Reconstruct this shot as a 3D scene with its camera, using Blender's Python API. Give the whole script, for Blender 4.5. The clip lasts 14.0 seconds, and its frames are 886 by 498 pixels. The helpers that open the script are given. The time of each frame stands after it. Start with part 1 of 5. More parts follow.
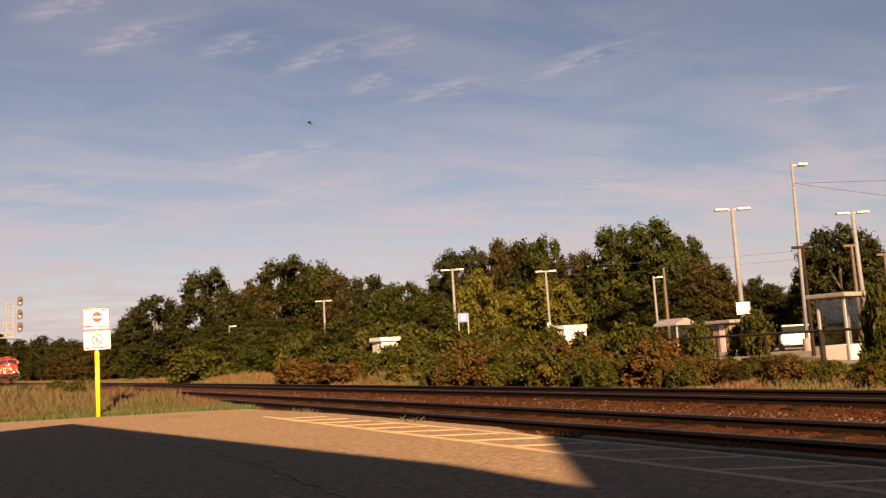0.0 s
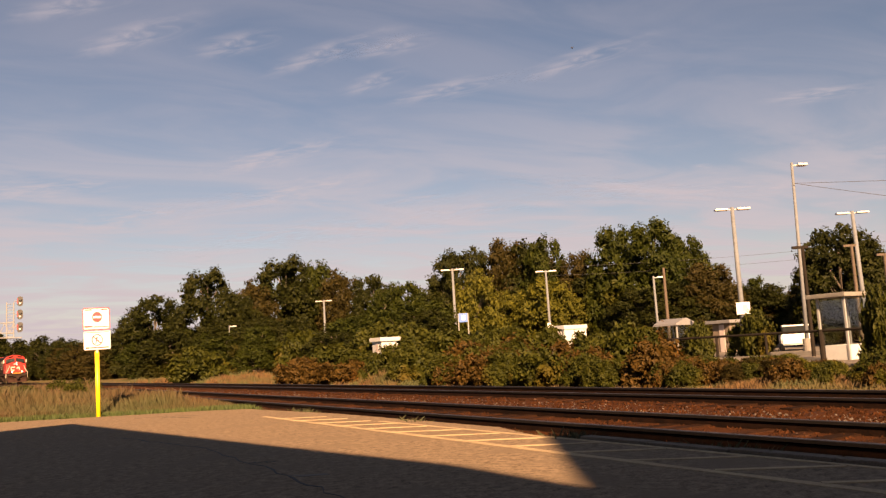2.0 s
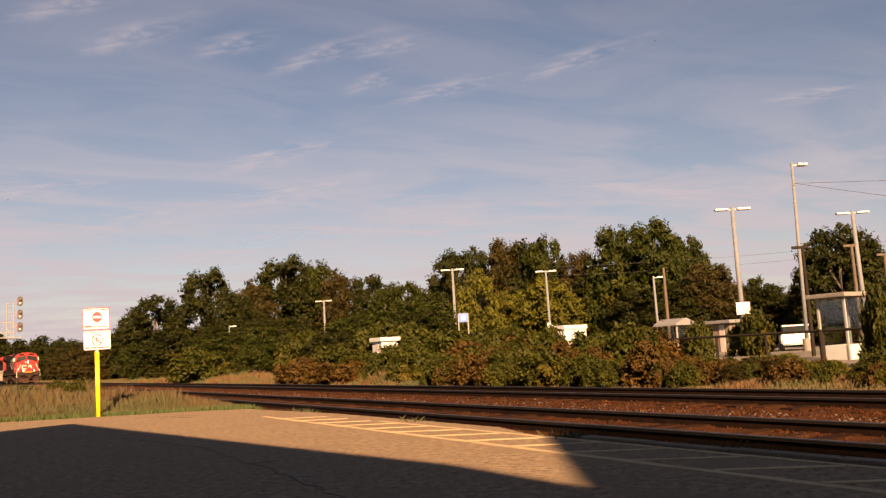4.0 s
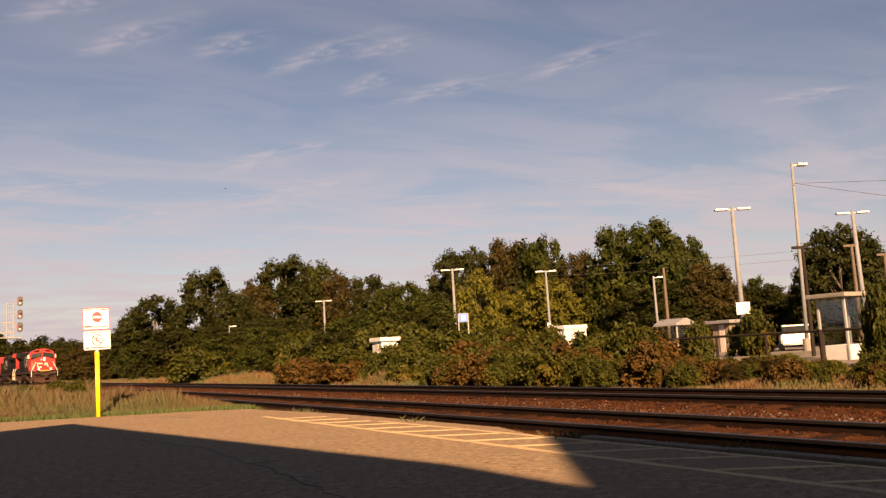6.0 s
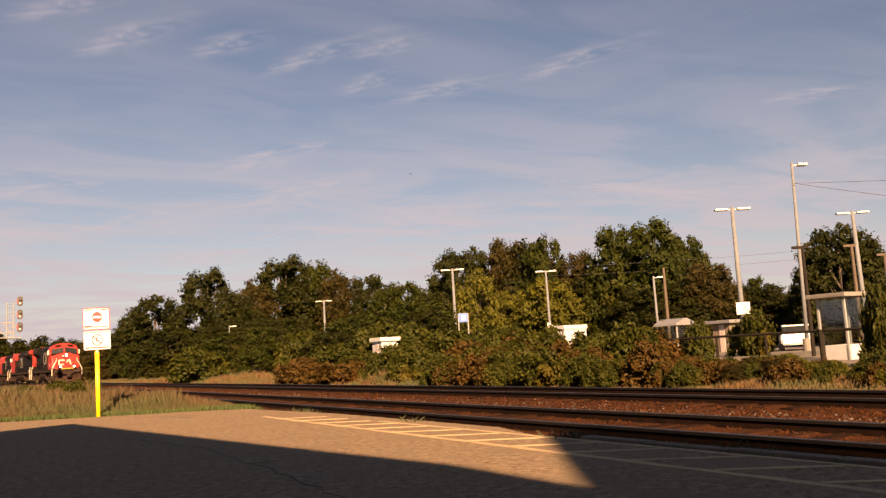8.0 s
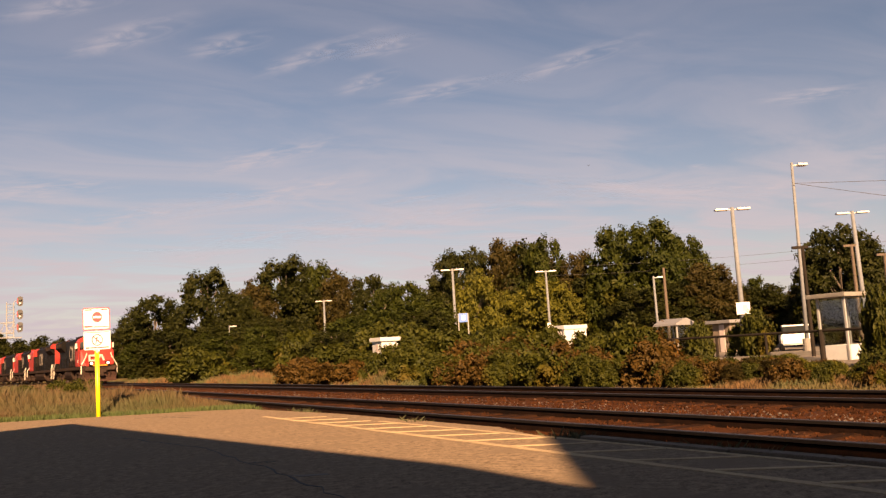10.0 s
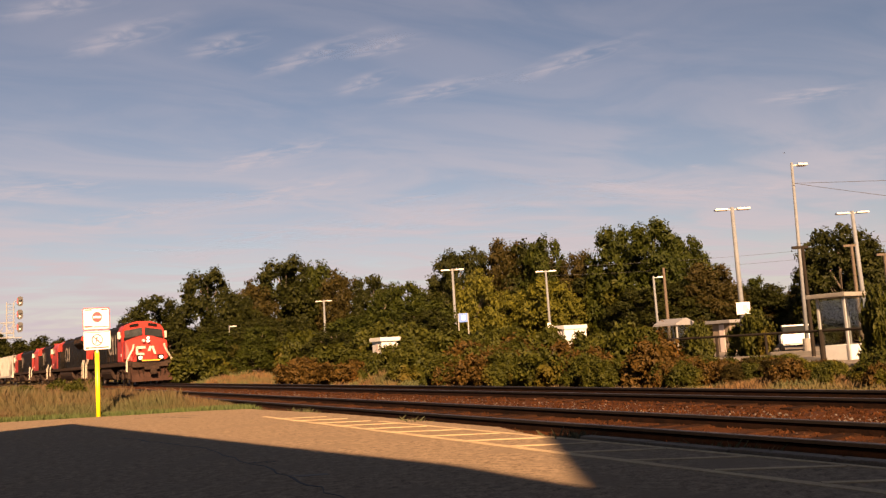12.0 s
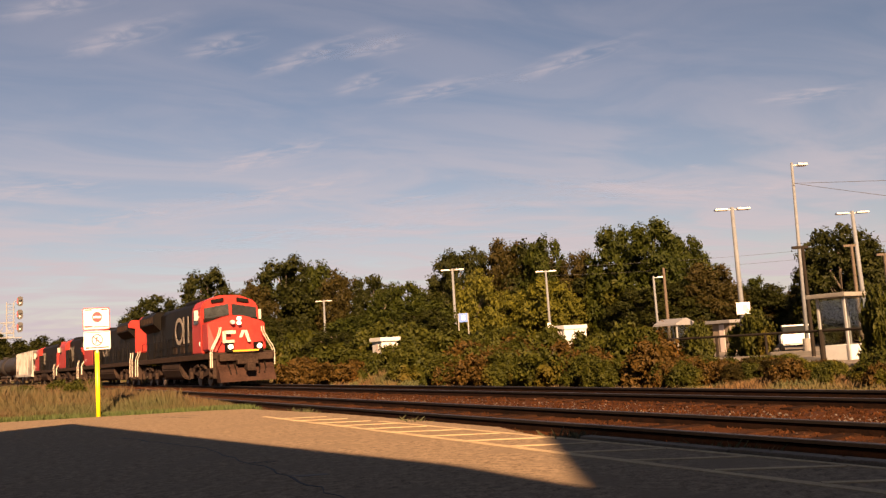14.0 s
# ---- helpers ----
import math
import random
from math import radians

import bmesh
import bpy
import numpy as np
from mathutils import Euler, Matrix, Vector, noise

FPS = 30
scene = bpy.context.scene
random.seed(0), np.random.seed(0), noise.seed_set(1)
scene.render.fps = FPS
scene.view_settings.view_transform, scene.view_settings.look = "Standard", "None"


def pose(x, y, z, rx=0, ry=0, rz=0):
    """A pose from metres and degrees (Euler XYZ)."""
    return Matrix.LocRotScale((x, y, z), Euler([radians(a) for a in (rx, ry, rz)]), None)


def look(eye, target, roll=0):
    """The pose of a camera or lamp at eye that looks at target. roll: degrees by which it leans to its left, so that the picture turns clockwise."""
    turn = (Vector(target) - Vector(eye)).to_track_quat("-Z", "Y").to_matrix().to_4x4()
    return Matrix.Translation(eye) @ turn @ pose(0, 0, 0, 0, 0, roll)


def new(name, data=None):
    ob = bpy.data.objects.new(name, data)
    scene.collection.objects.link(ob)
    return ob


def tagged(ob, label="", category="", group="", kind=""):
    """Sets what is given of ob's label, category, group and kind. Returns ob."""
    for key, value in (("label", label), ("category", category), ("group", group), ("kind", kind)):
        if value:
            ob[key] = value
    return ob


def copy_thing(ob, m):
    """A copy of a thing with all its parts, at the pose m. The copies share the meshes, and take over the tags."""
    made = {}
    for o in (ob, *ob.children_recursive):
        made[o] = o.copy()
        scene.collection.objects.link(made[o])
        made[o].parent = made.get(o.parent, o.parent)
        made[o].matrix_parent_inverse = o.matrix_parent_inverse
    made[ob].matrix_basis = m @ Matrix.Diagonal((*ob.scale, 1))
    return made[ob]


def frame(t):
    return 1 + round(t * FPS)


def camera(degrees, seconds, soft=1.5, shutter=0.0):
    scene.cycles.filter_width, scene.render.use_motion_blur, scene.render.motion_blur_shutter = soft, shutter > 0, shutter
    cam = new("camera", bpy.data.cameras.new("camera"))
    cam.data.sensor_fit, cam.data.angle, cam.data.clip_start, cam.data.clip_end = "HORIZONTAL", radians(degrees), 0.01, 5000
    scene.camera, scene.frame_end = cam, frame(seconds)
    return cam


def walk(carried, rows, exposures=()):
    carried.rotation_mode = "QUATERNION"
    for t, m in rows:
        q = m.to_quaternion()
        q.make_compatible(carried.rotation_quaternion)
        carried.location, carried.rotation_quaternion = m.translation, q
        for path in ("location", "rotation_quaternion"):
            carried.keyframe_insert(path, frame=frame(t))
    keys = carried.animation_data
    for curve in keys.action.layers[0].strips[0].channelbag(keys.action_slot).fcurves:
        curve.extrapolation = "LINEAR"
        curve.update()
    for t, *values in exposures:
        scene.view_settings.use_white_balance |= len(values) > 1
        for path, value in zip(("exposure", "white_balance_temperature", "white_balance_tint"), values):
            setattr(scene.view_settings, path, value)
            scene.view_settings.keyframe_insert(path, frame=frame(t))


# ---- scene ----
cam = camera(55.8, 14.0, soft=1.35)
EYE = Vector((0.0, 0.0, 1.04))
AIM = EYE + 20 * Vector((math.sin(radians(30.54)) * math.cos(radians(7.06)),
                         math.cos(radians(30.54)) * math.cos(radians(7.06)), math.sin(radians(7.06))))
STAND = look(EYE, AIM, -3.27)
walk(cam, [(0, STAND), (14, STAND)], [(0, 2.02, 7700, 25), (14, 2.02, 7700, 25)])

# ---- light ----
SUN_UP, SUN_WAY = 27.0, 20.0          # elevation; the light travels towards 20 degrees east of +Y
world = bpy.data.worlds.new("world")
scene.world = world
world.use_nodes = True
wn = world.node_tree
sky = wn.nodes.new("ShaderNodeTexSky")
sky.sky_type, sky.sun_disc = "NISHITA", False
sky.sun_elevation, sky.sun_rotation = radians(SUN_UP), radians(SUN_WAY + 180)
sky.air_density, sky.dust_density, sky.ozone_density = 1.0, 0.35, 1.3
wn.links.new(sky.outputs[0], wn.nodes["Background"].inputs[0])
wn.nodes["Background"].inputs[1].default_value = 0.0206
sun = new("sun", bpy.data.lights.new("sun", "SUN"))
sun.data.energy, sun.data.angle, sun.data.color = 5.0, radians(0.53), (1.0, 0.70, 0.41)
sun.matrix_world = look((0, 0, 60), (60 * math.sin(radians(SUN_WAY)) * math.cos(radians(SUN_UP)),
                                     60 * math.cos(radians(SUN_WAY)) * math.cos(radians(SUN_UP)),
                                     60 - 60 * math.sin(radians(SUN_UP))))


# ---- materials ----
def surf(name, c1, c2, scale=4.0, rough=0.8, bump=0.0, metal=0.0, fine=8.0, per="", spots=None, stretch=(1, 1, 1)):
    """Two colours mixed by a coarse and a fine noise; per: 'island' or 'object' adds a random share."""
    m = bpy.data.materials.new(name)
    m.use_nodes = True
    nt = m.node_tree
    n, l = nt.nodes, nt.links
    b = n["Principled BSDF"]
    b.inputs["Roughness"].default_value, b.inputs["Metallic"].default_value = rough, metal
    co = n.new("ShaderNodeTexCoord")
    mp = n.new("ShaderNodeMapping")
    mp.inputs["Scale"].default_value = stretch
    l.new(co.outputs["Object"], mp.inputs[0])
    a = n.new("ShaderNodeTexNoise")
    a.inputs["Scale"].default_value, a.inputs["Detail"].default_value = scale, 5
    f = n.new("ShaderNodeTexNoise")
    f.inputs["Scale"].default_value, f.inputs["Detail"].default_value = scale * fine, 3
    for t in (a, f):
        l.new(mp.outputs[0], t.inputs["Vector"])
    mix = n.new("ShaderNodeMath")
    mix.operation = "MULTIPLY_ADD"
    mix.inputs[1].default_value = 0.5
    l.new(f.outputs[0], mix.inputs[0])
    half = n.new("ShaderNodeMath")
    half.operation = "MULTIPLY"
    half.inputs[1].default_value = 0.5
    l.new(a.outputs[0], half.inputs[0])
    l.new(half.outputs[0], mix.inputs[2])
    value = mix.outputs[0]
    ramp = n.new("ShaderNodeMapRange")
    ramp.inputs[1].default_value, ramp.inputs[2].default_value = 0.36, 0.64
    l.new(value, ramp.inputs[0])
    value = ramp.outputs[0]
    if per:
        src = n.new("ShaderNodeNewGeometry" if per == "island" else "ShaderNodeObjectInfo")
        rnd = src.outputs["Random Per Island" if per == "island" else "Random"]
        ad = n.new("ShaderNodeMix")
        ad.inputs[0].default_value = 0.6
        l.new(value, ad.inputs[2])
        l.new(rnd, ad.inputs[3])
        value = ad.outputs[0]
    col = n.new("ShaderNodeMix")
    col.data_type = "RGBA"
    col.inputs[6].default_value, col.inputs[7].default_value = (*c1, 1), (*c2, 1)
    l.new(value, col.inputs[0])
    out = col.outputs[2]
    if spots:
        colour, sscale, lo, hi = spots
        s = n.new("ShaderNodeTexNoise")
        s.inputs["Scale"].default_value, s.inputs["Detail"].default_value = sscale, 6
        l.new(mp.outputs[0], s.inputs["Vector"])
        r2 = n.new("ShaderNodeMapRange")
        r2.inputs[1].default_value, r2.inputs[2].default_value = lo, hi
        l.new(s.outputs[0], r2.inputs[0])
        c2n = n.new("ShaderNodeMix")
        c2n.data_type = "RGBA"
        c2n.inputs[7].default_value = (*colour, 1)
        l.new(out, c2n.inputs[6])
        l.new(r2.outputs[0], c2n.inputs[0])
        out = c2n.outputs[2]
    l.new(out, b.inputs["Base Color"])
    if bump:
        bp = n.new("ShaderNodeBump")
        bp.inputs["Strength"].default_value, bp.inputs["Distance"].default_value = bump, 0.02
        l.new(f.outputs[0], bp.inputs["Height"])
        l.new(bp.outputs[0], b.inputs["Normal"])
    return m


def leafy(name, c1, c2, c3):
    """Leaves: two greens and a rarer third colour, picked leaf by leaf, a little light through them."""
    m = surf(name, c1, c2, 0.35, 0.62, per="island", fine=6, spots=(c3, 0.5, 0.55, 0.75))
    nt = m.node_tree
    b = nt.nodes["Principled BSDF"]
    b.inputs["Specular IOR Level"].default_value = 0.12
    tr = nt.nodes.new("ShaderNodeBsdfTranslucent")
    mx = nt.nodes.new("ShaderNodeMixShader")
    mx.inputs[0].default_value = 0.15
    src = b.inputs["Base Color"].links[0].from_socket
    nt.links.new(src, tr.inputs[0])
    nt.links.new(b.outputs[0], mx.inputs[1])
    nt.links.new(tr.outputs[0], mx.inputs[2])
    nt.links.new(mx.outputs[0], nt.nodes["Material Output"].inputs[0])
    return m


def glow(name, colour, strength):
    m = bpy.data.materials.new(name)
    m.use_nodes = True
    b = m.node_tree.nodes["Principled BSDF"]
    b.inputs["Base Color"].default_value = (*colour, 1)
    b.inputs["Emission Color"].default_value = (*colour, 1)
    b.inputs["Emission Strength"].default_value = strength
    return m


ASPHALT = surf("asphalt", (0.085, 0.062, 0.041), (0.255, 0.188, 0.125), 11.0, 0.95, 0.45, fine=3.6, spots=((0.155, 0.115, 0.078), 1.3, 0.5, 0.68))
LOT = surf("far_lot", (0.1245, 0.1079, 0.0913), (0.1743, 0.1535, 0.1286), 0.4, 0.9, 0.2, fine=20)
YELLOW_LINE = surf("worn_yellow_paint", (0.4, 0.307, 0.181), (0.257, 0.19, 0.118), 3.0, 0.85, 0.2, fine=10)
SOIL = surf("dry_soil", (0.083, 0.06225, 0.02905), (0.1577, 0.1079, 0.0498), 0.3, 0.95, 0.6, fine=30, spots=((0.0498, 0.06225, 0.0166), 0.2, 0.5, 0.62))
BALLAST = surf("rusty_ballast", (0.00664, 0.00311, 0.00174), (0.0518, 0.0181, 0.00639), 2.5, 0.95, 0.8, fine=14, per="island", spots=((0.113, 0.0747, 0.0552), 3.0, 0.64, 0.76))
TIE = surf("weathered_tie_wood", (0.00618, 0.00309, 0.00199), (0.034, 0.0139, 0.00647), 3.0, 0.9, 0.5, fine=8, per="object", stretch=(1, 8, 8))
RAIL_DARK = surf("dark_rail_head_steel", (0.0083, 0.00747, 0.00747), (0.0166, 0.01328, 0.01245), 5.0, 0.6, metal=0.2)
RAIL = surf("rusty_rail_steel", (0.00581, 0.003735, 0.002905), (0.01826, 0.0083, 0.00498), 6.0, 0.75, 0.3, metal=0.1)
RAIL_TOP = surf("polished_rail_head", (0.0498, 0.04565, 0.04565), (0.0913, 0.083, 0.083), 4.0, 0.5, metal=0.9)
CONCRETE = surf("weathered_concrete", (0.133, 0.126, 0.116), (0.199, 0.186, 0.166), 3.0, 0.9, 0.4, fine=20)
BRICK = surf("station_brick", (0.2075, 0.0996, 0.0664), (0.2822, 0.1411, 0.0913), 6.0, 0.9, 0.3)
ROOF = surf("dark_roof", (0.0498, 0.0498, 0.0498), (0.083, 0.083, 0.083), 4.0, 0.9, 0.3)
STEEL = surf("galvanised_steel", (0.244, 0.244, 0.244), (0.32, 0.314, 0.302), 2.0, 0.5, metal=0.3)
POLE = surf("grey_concrete_pole", (0.0917, 0.102, 0.113), (0.134, 0.145, 0.159), 1.5, 0.8, 0.2)
DARK_WOOD = surf("dark_pole_wood", (0.01162, 0.00996, 0.0083), (0.02324, 0.01826, 0.01494), 3.0, 0.9, 0.3)
WOOD = surf("brown_pole_wood", (0.0548, 0.0395, 0.028), (0.0946, 0.0705, 0.0529), 3.0, 0.9, 0.3, stretch=(6, 6, 1))
WHITE = surf("white_paint", (0.367, 0.374, 0.374), (0.437, 0.444, 0.437), 3.0, 0.5, spots=((0.353, 0.325, 0.282), 2.0, 0.62, 0.8))
SIGN_WHITE = surf("sign_white", (0.531, 0.531, 0.531), (0.571, 0.571, 0.571), 3.0, 0.4)
SIGN_RED = surf("sign_red", (0.4565, 0.0249, 0.0332), (0.5146, 0.03735, 0.0415), 3.0, 0.4)
SIGN_BLACK = surf("sign_black", (0.0249, 0.0249, 0.0249), (0.0415, 0.03735, 0.0332), 3.0, 0.5)
SIGN_GREY = surf("sign_print_grey", (0.3735, 0.3154, 0.2988), (0.4565, 0.3984, 0.3735), 3.0, 0.5)
SIGN_BLUE = surf("sign_blue", (0.0415, 0.1162, 0.3486), (0.0664, 0.1494, 0.415), 3.0, 0.5)
YELLOW = surf("yellow_post_sleeve", (0.664, 0.4648, 0.01245), (0.7138, 0.5146, 0.0249), 2.0, 0.42)
LENS = surf("lamp_lens", (0.388, 0.374, 0.353), (0.459, 0.444, 0.423), 3.0, 0.35)

for dull in (ASPHALT, LOT, SOIL, BALLAST, TIE, RAIL, RAIL_DARK, YELLOW_LINE, CONCRETE, DARK_WOOD):
    dull.node_tree.nodes["Principled BSDF"].inputs["Specular IOR Level"].default_value = 0.06

LEAF = {
    "dark": leafy("dark_green_leaves", (0.00617, 0.00921, 0.00114), (0.0231, 0.0241, 0.00248), (0.0437, 0.0319, 0.00389)),
    "green": leafy("green_leaves", (0.00919, 0.0149, 0.00161), (0.0326, 0.0372, 0.00302), (0.0586, 0.0464, 0.00503)),
    "olive": leafy("olive_leaves", (0.0149, 0.0129, 0.00221), (0.0373, 0.0267, 0.00476), (0.0587, 0.0258, 0.00556)),
    "yellow": leafy("yellow_green_leaves", (0.026, 0.029, 0.004), (0.092, 0.086, 0.009), (0.125, 0.098, 0.011)),
    "shrub": leafy("shrub_leaves", (0.0128, 0.0171, 0.00206), (0.0436, 0.0443, 0.00468), (0.0769, 0.0484, 0.00645)),
    "rust": leafy("rusty_shrub_leaves", (0.024, 0.0157, 0.0031), (0.07, 0.0376, 0.00701), (0.1, 0.0376, 0.00579)),
}
BARK = surf("grey_brown_bark", (0.0581, 0.04565, 0.0332), (0.1079, 0.083, 0.06225), 3.0, 0.95, 0.6, stretch=(4, 4, 1))
GRASS = surf("tall_dry_grass", (0.0194, 0.0123, 0.00299), (0.0933, 0.0467, 0.012), 0.25, 0.8, per="island", spots=((0.0336, 0.0338, 0.00598), 0.25, 0.42, 0.62))
STRAW = surf("golden_straw", (0.0232, 0.0153, 0.00398), (0.124, 0.0596, 0.0139), 0.3, 0.8, per="island", spots=((0.0415, 0.0458, 0.00996), 0.45, 0.44, 0.6))
TURF = surf("short_green_grass", (0.0176, 0.0296, 0.00398), (0.0459, 0.066, 0.0093), 0.6, 0.8, per="island")


# ---- mesh helpers ----
def part(name, bm, material, parent=None, label="", smooth=False):
    """Links a bmesh as one mesh object, under parent if given."""
    me = bpy.data.meshes.new(name)
    bmesh.ops.recalc_face_normals(bm, faces=bm.faces)
    bm.to_mesh(me)
    bm.free()
    me.materials.append(material)
    if smooth:
        for p in me.polygons:
            p.use_smooth = True
    ob = new(name, me)
    if parent is not None:
        ob.parent = parent
    if label:
        ob["label"] = label
    return ob


def thing(name, m, label, category, group="", kind=""):
    ob = new(name)
    ob.empty_display_size = 0.2
    ob.matrix_basis = m
    return tagged(ob, label, category, group, kind)


def box(bm, x0, x1, y0, y1, z0, z1, bevel=0.0, m=None):
    c = bmesh.ops.create_cube(bm, size=1.0)
    vs = c["verts"]
    for v in vs:
        v.co = Vector((x0 + (v.co.x + 0.5) * (x1 - x0), y0 + (v.co.y + 0.5) * (y1 - y0), z0 + (v.co.z + 0.5) * (z1 - z0)))
    if bevel:
        es = list({e for v in vs for e in v.link_edges})
        r = bmesh.ops.bevel(bm, geom=es, offset=bevel, segments=2, affect="EDGES", profile=0.7)
        vs = list({v for f in r["faces"] for v in f.verts} | {v for v in vs if v.is_valid})
    if m is not None:
        for v in vs:
            v.co = m @ v.co
    return bm


def tube(bm, p0, p1, r0, r1=None, seg=10, caps=True):
    r1 = r0 if r1 is None else r1
    p0, p1 = Vector(p0), Vector(p1)
    d = p1 - p0
    q = d.to_track_quat("Z", "Y").to_matrix()
    a, b = [], []
    for i in range(seg):
        t = 2 * math.pi * i / seg
        u = q @ Vector((math.cos(t), math.sin(t), 0))
        a.append(bm.verts.new(p0 + u * r0))
        b.append(bm.verts.new(p1 + u * r1))
    for i in range(seg):
        j = (i + 1) % seg
        bm.faces.new((a[i], a[j], b[j], b[i]))
    if caps:
        bm.faces.new(a[::-1])
        bm.faces.new(b)
    return bm


def bent(bm, pts, r, seg=8):
    """One bent pipe through the points."""
    pts = [Vector(p) for p in pts]
    rings = []
    for i, p in enumerate(pts):
        d = (pts[min(i + 1, len(pts) - 1)] - pts[max(i - 1, 0)]).normalized()
        side = d.cross(Vector((0, 0, 1)) if abs(d.z) < 0.95 else Vector((0, 1, 0))).normalized()
        up = side.cross(d)
        rings.append([bm.verts.new(p + r * (side * math.cos(2 * math.pi * k / seg) + up * math.sin(2 * math.pi * k / seg))) for k in range(seg)])
    for a, b in zip(rings, rings[1:]):
        for k in range(seg):
            bm.faces.new((a[k], a[(k + 1) % seg], b[(k + 1) % seg], b[k]))
    bm.faces.new(rings[0][::-1])
    bm.faces.new(rings[-1])
    return bm


def prism(bm, outline, axis, lo, hi):
    """Extrudes an outline along axis ('x', 'y' or 'z') from lo to hi."""
    def at3(a, b, c):
        return {"x": (c, a, b), "y": (a, c, b), "z": (a, b, c)}[axis]
    u = [bm.verts.new(at3(a, b, lo)) for a, b in outline]
    v = [bm.verts.new(at3(a, b, hi)) for a, b in outline]
    n = len(u)
    for i in range(n):
        bm.faces.new((u[i], u[(i + 1) % n], v[(i + 1) % n], v[i]))
    bm.faces.new(u[::-1])
    bm.faces.new(v)
    return bm


def raw(name, verts, faces, material, parent=None, label=""):
    me = bpy.data.meshes.new(name)
    me.from_pydata(verts, [], faces)
    me.materials.append(material)
    me.update()
    ob = new(name, me)
    if parent is not None:
        ob.parent = parent
    if label:
        ob["label"] = label
    return ob


# ---- ground, tracks, lot ----
NEAR_RAIL, FAR_RAIL, GAUGE, RAIL_Z = 6.91, 11.34, 1.505, 0.05


def bend(y):
    """How far the line has swung to the west at y."""
    return -2.73e-4 * max(0.0, min(y, 330.0) - 40.0) ** 2


def ground_height(x, y):
    u = x - bend(y)
    k = max(5.0, min(17.0, u))
    bed = 1.0 / (1.0 + math.exp(-(k - 6.45) * 9)) * 1.0 / (1.0 + math.exp((k - 14.6) * 2.2))
    hump = 0.12 * noise.noise(Vector((x * 0.25, y * 0.25, 0))) if (u > 15 or y > 22) and abs(u - 10) > 4 else 0.0
    return -0.06 - 0.25 * bed + hump * 0.5


def ground():
    xs = sorted(set([-3000, -1200, -500, -200, -100, -50, -25] + [round(-12 + 0.4 * i, 2) for i in range(85)] + [24, 27, 32, 40, 60, 100, 200, 500, 1200, 3000]))
    ys = sorted(set([-3000, -1000, -300, -100, -40, -20] + [-8 + 1.0 * i for i in range(70)] + [65, 72, 80, 90, 100, 115, 130, 150, 170, 200, 240, 300, 500, 1000, 3000]))
    vs = [(x, y, ground_height(x, y)) for y in ys for x in xs]
    w = len(xs)
    fs = [(j * w + i, j * w + i + 1, (j + 1) * w + i + 1, (j + 1) * w + i) for j in range(len(ys) - 1) for i in range(w - 1)]
    tagged(raw("ground", vs, fs, SOIL), "dry brown soil with sparse weeds", "ground", kind="structure")


ground()


def slab():
    bm = bmesh.new()
    prism(bm, [(-40, -60), (6.05, -60), (6.05, 8.4), (6.4, 9.6), (6.38, 15.0), (5.95, 19.45), (5.0, 20.35), (3.86, 20.95), (0.99, 22.7), (-8, 27), (-40, 42)], "z", -0.3, 0.0)
    tagged(part("pavement", bm, ASPHALT), "worn sunlit asphalt of a station forecourt", "pavement", kind="structure")


slab()


def far_lot():
    bm = bmesh.new()
    prism(bm, [(24.2, -40), (90, -40), (90, 62), (30, 62), (24.2, 30)], "z", -0.4, 0.0)
    tagged(part("pavement", bm, LOT), "pale asphalt of the parking lot beyond the tracks", "pavement", kind="structure")


far_lot()


def strip(points):
    """Verts and faces of a swept open or closed profile: points(y) gives the section at y."""
    ys = [-30, -10, -4] + [0.5 * i for i in range(0, 90)] + [45 + 2.5 * i for i in range(62)] + [210, 240, 280, 330]
    rows = [[(x, y, z) for x, z in points(y)] for y in ys]
    n = len(rows[0])
    vs = [v for r in rows for v in r]
    fs = [(j * n + i, j * n + (i + 1) % n, (j + 1) * n + (i + 1) % n, (j + 1) * n + i) for j in range(len(ys) - 1) for i in range(n)]
    return vs, fs


def track(x0, label):
    """One track: two flat-bottomed rails; its ties are added at the end of the file."""
    t = thing("railway_track", pose(0, 0, 0), label, "railway track", "tracks", "structure")
    for x in (x0, x0 + GAUGE):
        foot = [(-0.07, -0.17), (0.07, -0.17), (0.07, -0.155), (0.012, -0.14), (0.012, -0.05), (-0.012, -0.05), (-0.012, -0.14), (-0.07, -0.155)]
        vs, fs = strip(lambda y: [(x + a + bend(y), RAIL_Z + b) for a, b in foot])
        r = raw("rail", vs, fs, RAIL, t)
        head = [(-0.012, -0.052), (0.012, -0.052), (0.038, -0.038), (0.038, -0.006), (-0.038, -0.006), (-0.038, -0.038)]
        vs, fs = strip(lambda y: [(x + a + bend(y), RAIL_Z + b) for a, b in head])
        raw("rail_head", vs, fs, RAIL_DARK, r, "dark rail head")
        cap = [(-0.034, -0.006), (0.034, -0.006), (0.024, 0.0), (-0.024, 0.0)]
        vs, fs = strip(lambda y: [(x + a + bend(y), RAIL_Z + b) for a, b in cap])
        raw("running_surface", vs, fs, RAIL_TOP, r, "polished running surface")
    return t


TRACK_NEAR = track(NEAR_RAIL, "rusty near railway track beside the asphalt")
TRACK_FAR = track(FAR_RAIL, "rusty far railway track that the train runs on")


PALE_STONE = surf("pale_grey_stone", (0.0415, 0.03154, 0.0249), (0.1245, 0.0996, 0.083), 5.0, 0.9, per="island")


